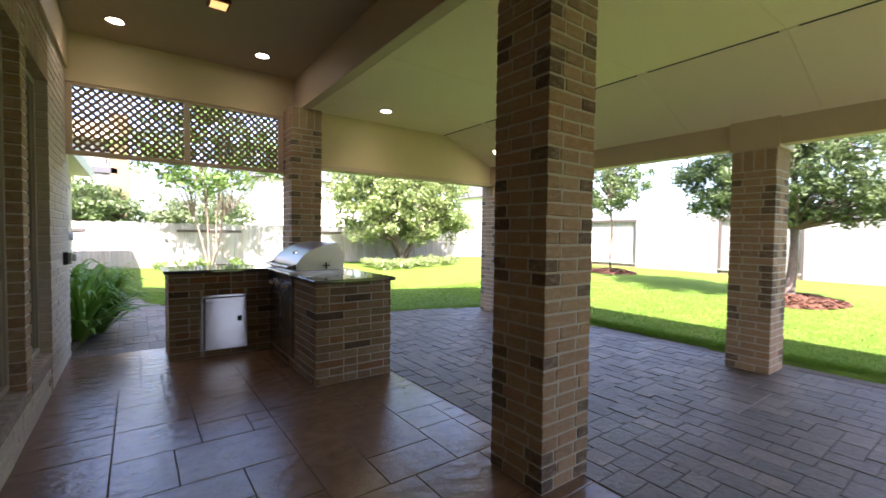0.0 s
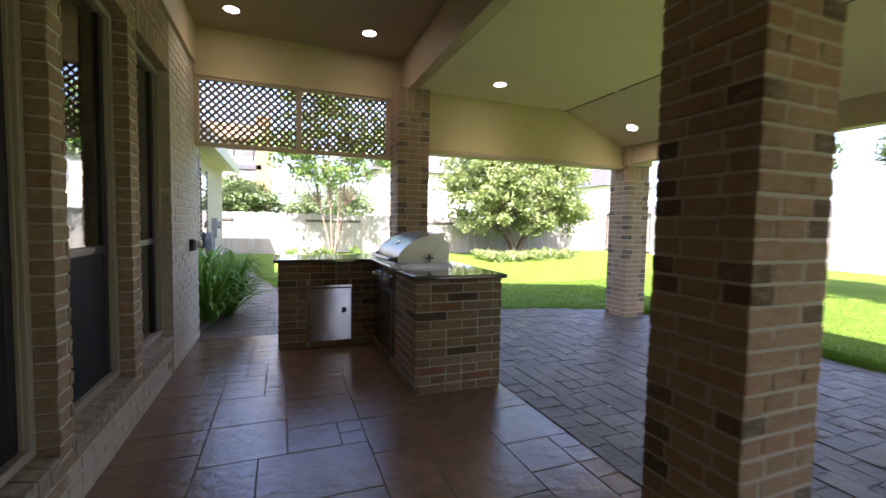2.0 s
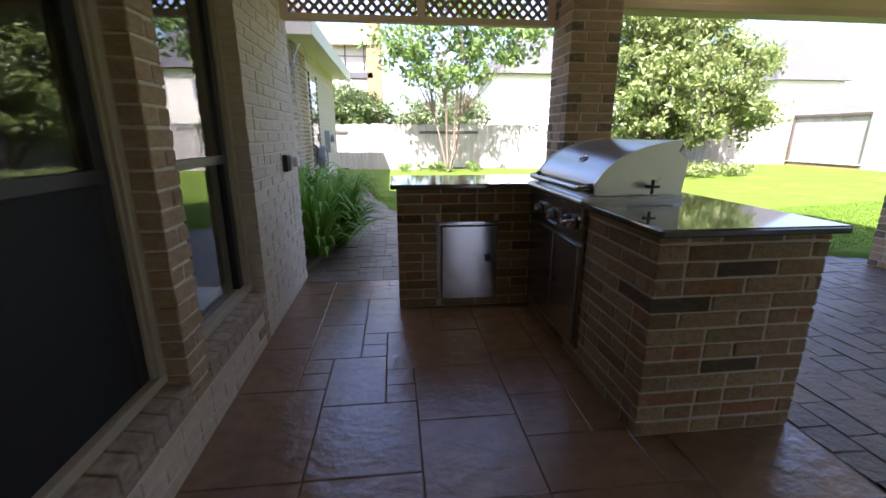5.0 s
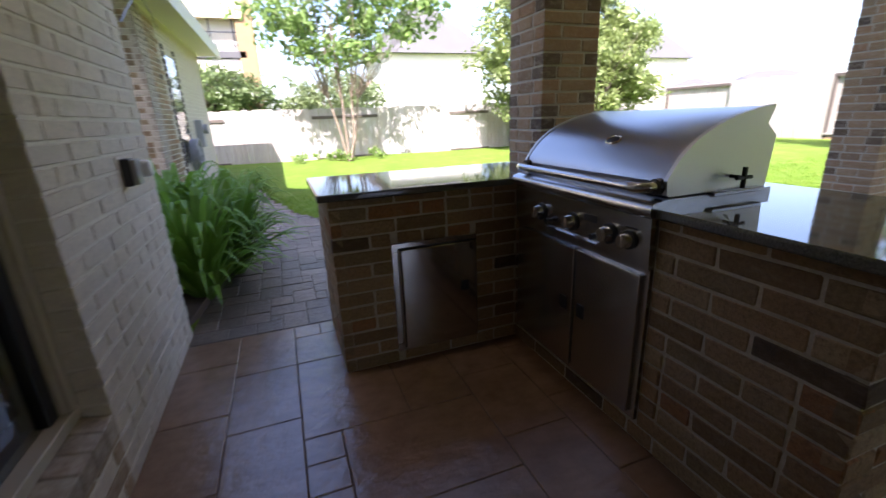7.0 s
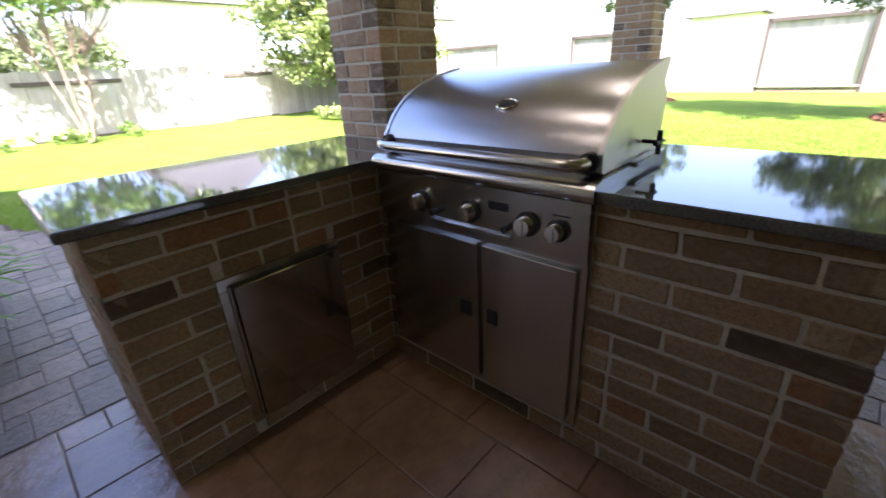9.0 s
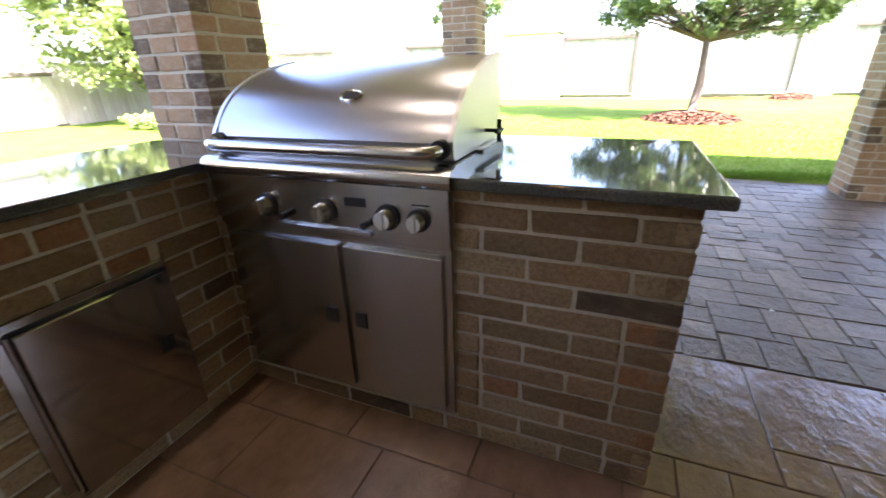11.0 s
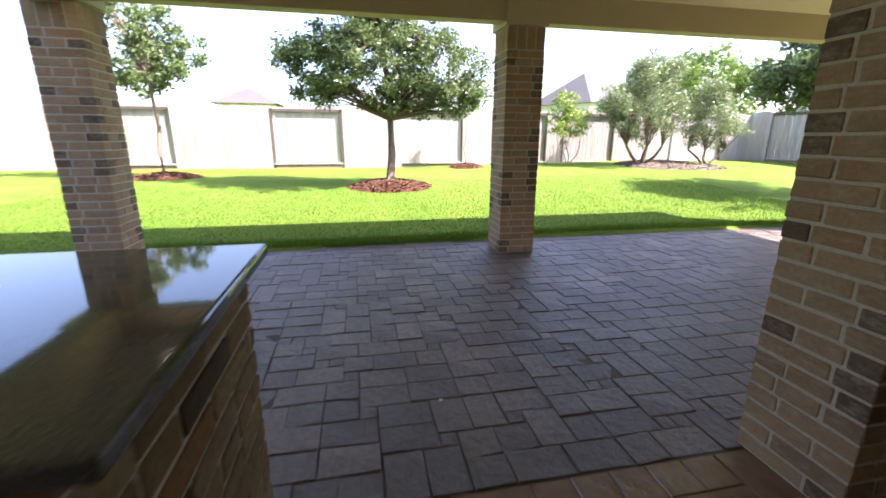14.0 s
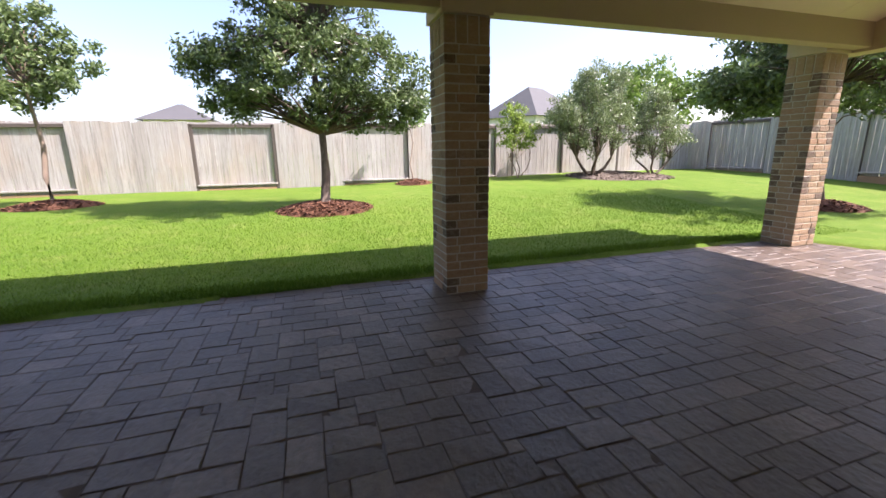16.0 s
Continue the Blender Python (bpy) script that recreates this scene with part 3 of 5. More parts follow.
def window(i, a, b):
    """A double-hung window set deep in its brick opening."""
    w = structure(new(f"window_{i}"), "tall window with cream frame, dark glass and solar screen", "window")
    w.location = (FACE, a, SILL)
    wide, tall = b - a, HEAD - SILL
    meet = 1.10 - SILL
    t, d0, d1 = 0.042, -0.165, -0.078
    for name, y0, y1, z0, z1 in (("sill_rail", 0, wide, 0, t), ("head_rail", 0, wide, tall - t, tall), ("jamb", 0, t, t, tall - t), ("jamb", wide - t, wide, t, tall - t)):
        part(name, bbox(d0, y0, z0, d1, y1, z1, 0.003), FRAME_MAT, w, "cream painted frame")
    inner = t + 0.012
    for y0, y1 in ((t, inner), (wide - inner, wide - t)):
        part("stop_bead", bbox(d0, y0, t, d1 - 0.018, y1, tall - t, 0.002), FRAME_MAT, w, "cream painted bead")
    stile = 0.055
    for y0, y1 in ((inner, inner + stile), (wide - inner - stile, wide - inner)):
        part("stile", bbox(d0 + 0.012, y0, t, d1 - 0.032, y1, tall - t, 0.002), BLACK, w, "dark bronze sash stile")
    part("meeting_rail", bbox(d0 + 0.010, inner, meet, d1 - 0.030, wide - inner, meet + 0.045, 0.002), BLACK, w, "dark bronze meeting rail")
    part("pane", bbox(-0.128, t, meet + 0.045, -0.122, wide - t, tall - t), GLASS, w, "clear reflective glass")
    part("pane", bbox(-0.136, t, t, -0.130, wide - t, meet), GLASS, w, "clear reflective glass")
    if i < 3:
        part("screen", bbox(-0.120, inner, t, -0.114, wide - inner, meet), SCREEN, w, "black solar mesh screen over the lower sash")
    # Added black sheet that stands for the unlit room behind the glass.
    part("dark_backing", bbox(-0.24, 0, 0.05, -0.235, wide, tall), SCREEN, w, "added black sheet standing for the unlit room")
    count = 9
    for k in range(count):
        y0 = wide * k / count
        bm = bbox(-0.10, y0 + 0.003, -0.082, 0.004, y0 + wide / count - 0.003, -0.004, 0.003)
        for v in bm.verts:
            v.co.z -= 0.018 * (v.co.x + 0.10) / 0.104
        part("brick", bm, BRICK_CORNER, w)
    for k in range(9):
        y0 = wide * k / 9
        part("brick", bbox(-0.11, y0 + 0.004, tall + 0.003, 0.0, y0 + wide / 9 - 0.004, tall + 0.20, 0.003), BRICK_HOUSE, w)


for i, (a, b) in enumerate(OPEN):
    window(i + 1, a, b)


def brick_run(parent, axis, face, sign, u0, u1, z0, z1, gaps=(), near=None, depth=0.05, offset=0.0, out=None, clay=None):
    """Running bond with stray headers on a plane: axis is the plane's normal (0: x, 1: y); gaps are (u0, u1, z0, z1); near(u, z) picks the pieces that stand alone."""
    step = LONG + JOINT
    rnd = random.Random(int(face * 100 + u0 * 10))

    def lay(a, b, lo_z, hi_z):
        w0, w1 = (face - depth, face) if sign > 0 else (face, face + depth)
        lo = (w0, a, lo_z) if axis == 0 else (a, w0, lo_z)
        hi = (w1, b, hi_z) if axis == 0 else (b, w1, hi_z)
        if near is None or near((a + b) / 2, lo_z):
            size = [round(h - l, 3) for l, h in zip(lo, hi)]
            mid = [(l + h) / 2 for l, h in zip(lo, hi)]
            piece("brick", *mid, *size, clay or BRICK, parent, 0.004)
        else:
            out.block(*lo, *hi, 0.003, axis, sign)

    k = 0
    z = z0
    while z + BRICK_H * 0.35 < z1:
        top = min(z + BRICK_H, z1)
        u = u0 - (step / 2 if k % 2 else 0) + offset
        spans = [(u0, u1, z, top)]
        for a, b, c, d in gaps:
            if top > c and z < d:
                cut = []
                for p, q, lo_z, hi_z in spans:
                    if q <= a or p >= b:
                        cut.append((p, q, lo_z, hi_z))
                        continue
                    cut += [(p, min(q, a), lo_z, hi_z), (max(p, b), q, lo_z, hi_z)]
                    cut += [(max(p, a), min(q, b), lo_z, min(hi_z, c)), (max(p, a), min(q, b), max(lo_z, d), hi_z)]
                spans = [t for t in cut if t[1] - t[0] > 0.02 and t[3] - t[2] > 0.012]
        while u < u1:
            half = rnd.random() < 0.22
            for p, q, lo_z, hi_z in spans:
                for a, b in (((u, u + WIDE), (u + WIDE + JOINT * 1.2, u + LONG)) if half else ((u, u + LONG),)):
                    a, b = max(a, p), min(b, q)
                    if b - a > 0.03:
                        lay(a, b, lo_z, hi_z)
            u += step
        z += COURSE
        k += 1


# ---- grill island ----
IX0, IX1, IX2 = 0.70, 1.670, 2.395
IY0, IY1, IY2 = 3.480, 5.000, 5.640
GY0, GY1 = 4.085, 4.955
SLAB_Z0, SLAB_Z1 = 0.885, 0.920
island = thing("grill_island", 0, 0, 0, "L-shaped brown brick outdoor kitchen island on the slab", "kitchen island")


e = 0.005
for c in ((IX1 + e, IY0 + e, 0, IX2 - e, GY0, SLAB_Z0), (IX1 + e, GY1, 0, 1.985, IY2 - e, SLAB_Z0), (1.985, GY1, 0, IX2 - e, 5.28, SLAB_Z0),
          (IX1 + 0.56, GY0, 0, IX2 - e, GY1, SLAB_Z0), (IX1 + e, GY0, 0, IX1 + 0.56, GY1, 0.085), (IX0 + e, IY1 + e, 0, IX1 + e, IY2 - e, SLAB_Z0)):
    part("core", bbox(*c), MORTAR_ISLAND_SHADED, island, "sandy mortar, coloured darker for the island's shade")
DOOR = (0.975, 1.43, 0.065, 0.65)
BZ = JOINT / 2
brick_run(island, 1, IY0, -1, IX1, IX2, BZ, SLAB_Z0, clay=BRICK_ISLAND_SHADED)
brick_run(island, 0, IX1, -1, IY0, IY1, BZ, SLAB_Z0, clay=BRICK_ISLAND_SHADED, gaps=[(GY0 - 0.005, GY1 + 0.005, 0.085, 1.0)])
brick_run(island, 1, IY1, -1, IX0, IX1, BZ, SLAB_Z0, clay=BRICK_ISLAND_SHADED, gaps=[DOOR], offset=0.05)
brick_run(island, 0, IX0, -1, IY1, IY2, BZ, SLAB_Z0, clay=BRICK_ISLAND_SHADED)
brick_run(island, 0, IX2, 1, IY0, 5.28, BZ, SLAB_Z0, clay=BRICK_ISLAND_SHADED)
brick_run(island, 1, IY2, 1, IX0, 1.985, BZ, SLAB_Z0, clay=BRICK_ISLAND_SHADED)


def countertop():
    poly = [(0.655, 4.975), (1.640, 4.975), (1.640, GY1 + 0.004), (2.22, GY1 + 0.004), (2.22, GY0 - 0.004), (1.640, GY0 - 0.004), (1.640, 3.425), (2.418, 3.425),
            (2.418, 5.283), (1.993, 5.283), (1.993, 5.68), (0.655, 5.68)]
    bm = extrude(poly, SLAB_Z0 + 0.002, SLAB_Z1)
    bmesh.ops.bevel(bm, geom=bm.edges[:], offset=0.009, segments=3, affect="EDGES", profile=0.5)
    return bm


tagged(part("countertop", countertop(), GRANITE), "polished dark green granite countertop lying on the brick island", "countertop")

access = thing("access_door", DOOR[0], IY1, DOOR[2], "brushed stainless steel access door set in the brick island", "cabinet door")
aw, ah = DOOR[1] - DOOR[0], DOOR[3] - DOOR[2]


def ring(bm, w, h, t, y0, y1):
    box(bm, 0, y0, 0, w, y1, t)
    box(bm, 0, y0, h - t, w, y1, h)
    box(bm, 0, y0, t, t, y1, h - t)
    box(bm, w - t, y0, t, w, y1, h - t)


bm = bmesh.new()
ring(bm, aw, ah, 0.042, -0.010, 0.03)
bmesh.ops.bevel(bm, geom=bm.edges[:], offset=0.0015, segments=1, affect="EDGES")
part("frame", bm, STEEL_SMOOTH, access)
# Black strip put in for the dark of the gap between flange and door.
part("gap_strip", bbox(0.034, -0.0104, 0.016, aw - 0.006, -0.0095, ah - 0.024), BLACK, access, "black strip for the shade in the gap round the door")
leaf = part("door", bbox(0.040, -0.034, 0.022, aw - 0.012, -0.0105, ah - 0.030, 0.004, 2), STEEL_SMOOTH, access)
part("latch", bbox(aw - 0.105, -0.0375, ah * 0.50, aw - 0.060, -0.034, ah * 0.50 + 0.055, 0.001), BLACK, leaf, "recessed black finger latch")
bm = bmesh.new()
cyl(bm, (0.034, -0.018, 0.03), (0.034, -0.018, ah - 0.03), 0.005, seg=10)
part("hinge", bm, STEEL, access)


# ---- built-in grill ----
grill = thing("gas_grill", IX1, GY0, 0, "stainless steel built-in gas grill with closed domed hood", "grill")
GW = GY1 - GY0


def profile(points, y0, y1, smooth_close=True):
    """A sheet profile in x and z drawn out along y, closed at both ends."""
    bm = bmesh.new()
    lo = [bm.verts.new((x, y0, z)) for x, z in points]
    hi = [bm.verts.new((x, y1, z)) for x, z in points]
    bm.faces.new(lo)
    bm.faces.new(hi[::-1])
    for i in range(len(points)):
        j = (i + 1) % len(points)
        bm.faces.new((lo[i], hi[i], hi[j], lo[j]))
    return bm


def hood_arc(u):
    """A point on the hood's curve, from the front edge to the top."""
    return tuple((1 - u) ** 2 * a + 2 * u * (1 - u) * b + u * u * c for a, b, c in zip((0.022, 1.0), (0.10, 1.178), (0.44, 1.222)))


def crisp(ob, angle=28):
    """Smooth shading with sharp folds."""
    ob.data.polygons.foreach_set("use_smooth", [True] * len(ob.data.polygons))
    ob.data.set_sharp_from_angle(angle=radians(angle))
    return ob


BACK = [(0.47, 1.226), (0.474, 1.220), (0.437, 1.135), (0.335, 0.995), (0.26, 0.953)]
HOOD = [(0.034, 0.952), (0.026, 0.960)] + [hood_arc(k / 24) for k in range(25)] + BACK
hood = crisp(part("hood", profile(HOOD, 0.016, GW - 0.016), STEEL_HOOD, grill))
for a in (0.0, GW - 0.016):
    side = [(x - (0.004 if x < 0.03 else 0), z + 0.005 if z > 0.96 else z) for x, z in HOOD]
    crisp(part("hood_end", profile(side, a, a + 0.016), STEEL_SATIN, grill))
crisp(part("rear_housing", profile([(0.20, 0.949), (0.335, 0.985), (0.43, 1.125), (0.455, 1.172), (0.515, 1.125), (0.50, 0.949)], 0.008, GW - 0.008), STEEL_SATIN, grill, "folded rear housing behind the hood"))
BAR = [(0.02, 0.035, 0.985), (-0.018, 0.037, 0.984), (-0.036, 0.046, 0.983), (-0.044, 0.066, 0.982), (-0.045, 0.10, 0.982)]
BAR = BAR + [(x, GW - y, z) for x, y, z in BAR[::-1]]
bv, bf = [], []


def rod(v, f, pts, r, seg=18):
    """A round bar of even thickness along points."""
    base = len(v)
    pts = [Vector(p) for p in pts]
    for i, p in enumerate(pts):
        d = (pts[min(i + 1, len(pts) - 1)] - pts[max(i - 1, 0)]).normalized()
        q = d.to_track_quat("Z", "Y")
        v += [tuple(p + q @ Vector((r * math.cos(2 * math.pi * s / seg), r * math.sin(2 * math.pi * s / seg), 0))) for s in range(seg)]
    for i in range(len(pts) - 1):
        f += [(base + i * seg + s, base + i * seg + (s + 1) % seg, base + (i + 1) * seg + (s + 1) % seg, base + (i + 1) * seg + s) for s in range(seg)]


rod(bv, bf, BAR, 0.0175)
handle = pyd("handle", bv, bf, STEEL, grill, "brushed tubular handle with bent ends", True)
for y in (0.035, GW - 0.035):
    bm = bmesh.new()
    cyl(bm, (0.004, y, 0.984), (0.026, y, 0.985), 0.027, seg=20)
    part("handle_collar", bm, BLACK, grill, "black heat-proof collar")
lip = [(-0.055, 0.905), (-0.055, 0.925), (-0.045, 0.938), (0.0, 0.948), (0.50, 0.948), (0.50, 0.90), (-0.02, 0.885), (-0.045, 0.89)]
crisp(part("drip_ledge", profile(lip, -0.015, GW + 0.0), STEEL, grill), 50)
panel = part("control_panel", profile([(-0.022, 0.705), (-0.030, 0.885), (0.03, 0.885), (0.03, 0.705)], 0.0, GW), STEEL, grill)
for y, big in ((0.64, 1), (0.41, 1), (0.19, 1), (0.09, 0)):
    r = 0.031 if big else 0.027
    knob = bmesh.new()
    cyl(knob, (-0.026, y, 0.792), (-0.034, y, 0.792), r * 1.25, seg=24)
    k = part("knob", knob, BLACK, grill, "black bezel with chrome control knob")
    cap = bmesh.new()
    cyl(cap, (-0.034, y, 0.792), (-0.068, y, 0.792), r, r * 0.82, 24)
    box(cap, -0.074, y - 0.006, 0.792 - r * 0.8, -0.060, y + 0.006, 0.792 + r * 0.8)
    part("cap", cap, CHROME, k)
    if y in (0.64, 0.19):
        pin = bmesh.new()
        cyl(pin, (-0.026, y - 0.075 if y > 0.5 else y + 0.07, 0.765), (-0.055, y - 0.075 if y > 0.5 else y + 0.07, 0.765), 0.011, seg=14)
        part("igniter", pin, BLACK, grill, "small black igniter button")
part("badge", bbox(-0.0295, 0.26, 0.815, -0.0265, 0.335, 0.842, 0.001), BLACK, grill, "small dark name plate")
part("tray_front", bbox(-0.034, 0.25, 0.722, -0.024, 0.60, 0.738, 0.002), STEEL, grill, "drip tray edge")
part("label_bar", bbox(-0.0285, 0.055, 0.835, -0.027, 0.11, 0.839), BLACK, grill, "small printed bar")
spot, ahead = Vector((hood_arc(0.38)[0], 0.367, hood_arc(0.38)[1])), hood_arc(0.42)
along = Vector((ahead[0] - spot.x, 0, ahead[1] - spot.z)).normalized()
out = Vector((-along.z, 0, along.x))
turn = Matrix((along, Vector((0, 1, 0)), out)).transposed()


def oval(height, across, up, low, dome):
    bm = bmesh.new()
    for k in range(28):
        a = 2 * math.pi * k / 28
        for rr, zz in ((1.0, low), (0.97, low + height * 0.7), (0.86, low + height), (0.0 if dome else 0.72, low + height * (1.0 if dome else 0.6))):
            bm.verts.new(spot + turn @ Vector((up * rr * math.cos(a), across * rr * math.sin(a), zz)))
    bm.verts.ensure_lookup_table()
    for k in range(28):
        n = (k + 1) % 28
        for r in range(3):
            bm.faces.new((bm.verts[4 * k + r], bm.verts[4 * n + r], bm.verts[4 * n + r + 1], bm.verts[4 * k + r + 1]))
    bmesh.ops.remove_doubles(bm, verts=bm.verts[:], dist=0.0001)
    bmesh.ops.recalc_face_normals(bm, faces=bm.faces[:])
    return bm


gauge = crisp(part("temperature_gauge", oval(0.010, 0.042, 0.027, -0.003, False), CHROME, grill, "oval chrome thermometer bezel"))
crisp(part("dial", oval(0.003, 0.032, 0.020, 0.002, True), BLACK, gauge, "dark glass dial"))
bm = bmesh.new()
cyl(bm, (0.30, -0.002, 1.00), (0.30, -0.055, 1.00), 0.006, seg=10)
cyl(bm, (0.30, -0.05, 0.965), (0.30, -0.05, 1.035), 0.008, seg=10)
cyl(bm, (0.265, -0.05, 1.0), (0.335, -0.05, 1.0), 0.007, seg=10)
part("rotisserie_bracket", bm, BLACK, grill, "black cross-shaped rotisserie bracket")
part("side_bracket", bbox(0.20, -0.03, 0.940, 0.44, -0.001, 0.956, 0.003), STEEL, grill)
bm = bmesh.new()
box(bm, -0.012, 0.0, 0.095, 0.02, GW, 0.13)
box(bm, -0.012, 0.0, 0.67, 0.02, GW, 0.704)
for a, b in ((0, 0.035), (GW - 0.075, GW), (0.365, 0.39)):
    box(bm, -0.012, a, 0.13, 0.02, b, 0.67)
part("door_frame", bm, STEEL, grill)
for a, b, l in ((0.025, 0.365, 0.30), (0.385, 0.81, 0.42)):
    d = part("door", bbox(-0.030, a, 0.118, -0.012, b, 0.680, 0.004, 2), STEEL, grill)
    part("latch", bbox(-0.0335, l - 0.0 if a < 0.1 else l - 0.005, 0.385, -0.030, l + 0.045, 0.445, 0.001), BLACK, d, "recessed black finger latch")
part("firebox", bbox(0.02, 0.01, 0.1, 0.55, GW - 0.01, 0.90), BLACK, grill, "dark grill body")

# ---- lattice screen ----
lattice = thing("lattice_screen", 0, LAT_Y, 0, "brown painted diagonal wood lattice screen hung between wall and column", "lattice")
bm = bmesh.new()
MID = 0.925
for x0, x1, z0, z1 in ((LAT_X0, LAT_X1, LAT_Z0, LAT_Z0 + 0.045), (LAT_X0, LAT_X1, LAT_Z1 - 0.03, LAT_Z1), (LAT_X0, LAT_X0 + 0.05, LAT_Z0 + 0.045, LAT_Z1 - 0.03),
                       (LAT_X1 - 0.06, LAT_X1, LAT_Z0 + 0.045, LAT_Z1 - 0.03), (MID - 0.03, MID + 0.03, LAT_Z0 + 0.045, LAT_Z1 - 0.03)):
    box(bm, x0, -0.035, z0, x1, 0.035, z1)
part("frame", bm, TRIM, lattice)


def slats(x0, x1, z0, z1):
    step, half = 0.078, 0.0125
    for s, yy in ((1, -0.012), (-1, 0.0)):
        c = (x0 - z1 if s > 0 else x0 + z0) - 1.0
        end = (x1 - z0 if s > 0 else x1 + z1) + 1.0
        while c < end:
            lo = max(x0, min(c + s * z0, c + s * z1))
            hi = min(x1, max(c + s * z0, c + s * z1))
            if hi - lo > 0.02:
                b = bmesh.new()
                p, q = (lo, s * (lo - c)), (hi, s * (hi - c))
                n = Vector((-(q[1] - p[1]), q[0] - p[0])).normalized() * half
                vs = [b.verts.new((px + k * n.x, y, pz + k * n.y)) for y in (yy, yy + 0.010) for px, pz, k in ((p[0], p[1], 1), (q[0], q[1], 1), (q[0], q[1], -1), (p[0], p[1], -1))]
                b.faces.new(vs[:4])
                b.faces.new(vs[4:][::-1])
                for i in range(4):
                    j = (i + 1) % 4
                    b.faces.new((vs[i], vs[j], vs[4 + j], vs[4 + i]))
                part("slat", b, LATTICE_MAT, lattice)
            c += step


slats(LAT_X0 + 0.05, MID - 0.03, LAT_Z0 + 0.045, LAT_Z1 - 0.03)
slats(MID + 0.03, LAT_X1 - 0.06, LAT_Z0 + 0.045, LAT_Z1 - 0.03)


# ---- lamps in the ceilings ----
def downlight(x, y, z, tilt=0.0):
    d = thing("recessed_light", x, y, z, "small round lit recessed ceiling light with white trim", "ceiling light", "recessed ceiling lights")
    d.matrix_world = pose(x, y, z, 0, tilt, 0)
    bm = bmesh.new()
    r = bmesh.ops.create_cone(bm, cap_ends=False, segments=32, radius1=0.075, radius2=0.056, depth=0.012, matrix=Matrix.Translation((0, 0, -0.006)))
    part("trim_ring", bm, WHITE, d, smooth=True)
    bm = bmesh.new()
    cyl(bm, (0, 0, -0.010), (0, 0, -0.004), 0.058, seg=32)
    part("lens", bm, GLOW, d, "glowing warm white lens")
    lamp = new("lamp_light", bpy.data.lights.new("lamp_light", "SPOT"))
    lamp.data.energy, lamp.data.color = 1.6, (1.0, 0.86, 0.62)
    lamp.data.spot_size, lamp.data.spot_blend, lamp.data.shadow_soft_size = radians(130), 0.7, 0.05
    lamp.matrix_world = pose(x, y, z - 0.03)


downlight(0.30, 5.06, TOP_IN)
downlight(1.605, 5.04, TOP_IN)
downlight(3.02, 4.77, TOP_OUT)
downlight(5.02, 4.85, 2.617, 22.3)
box_light = thing("flush_ceiling_light", 1.035, 4.09, TOP_IN, "small square bronze ceiling light with amber glass", "ceiling light")
part("body", bbox(-0.085, -0.085, -0.035, 0.085, 0.085, 0, 0.006), plain("aged_bronze", (0.10, 0.06, 0.035), 0.4, 0.1, 30, 0.2, metal=0.6), box_light)
n = Nodes("amber_glass_lit", 0.3)
n.bsdf.inputs["Base Color"].default_value = (0.8, 0.45, 0.15, 1)
n.bsdf.inputs["Emission Color"].default_value = (1.0, 0.5, 0.15, 1)
n.bsdf.inputs["Emission Strength"].default_value = 0.25
part("diffuser", bbox(-0.065, -0.065, -0.042, 0.065, 0.065, -0.0355, 0.002), n.mat, box_light, "amber glass diffuser")

# ---- outlet box on the wall ----
outlet = thing("outdoor_outlet", FACE, 5.33, 1.05, "grey weatherproof outlet box on the brick wall", "outlet")
part("box", bbox(0, -0.04, -0.06, 0.035, 0.04, 0.06, 0.004), BLACK, outlet, "dark backing box")
part("cover", bbox(0.035, -0.036, -0.055, 0.060, 0.036, 0.055, 0.006, 2), GREYMETAL, outlet, "grey hinged cover")
part("plug", bbox(0.040, 0.0365, -0.030, 0.095, 0.085, 0.045, 0.016, 3), WHITE, outlet, "white rounded plug-in sensor")


# ---- dry leaf on the pavers ----
bm = bbox(-0.014, -0.009, 0, 0.014, 0.009, 0.004, 0.0015)
for v in bm.verts:
    v.co.x *= 1 - 0.5 * abs(v.co.y) / 0.009
    v.co.z += 0.004 * (v.co.x / 0.014) ** 2
petal = part("fallen_petal", bm, WHITE)
petal.location = (2.965, 2.851, 0.001)
tagged(petal, "small curled pale petal lying on the pavers", "petal")


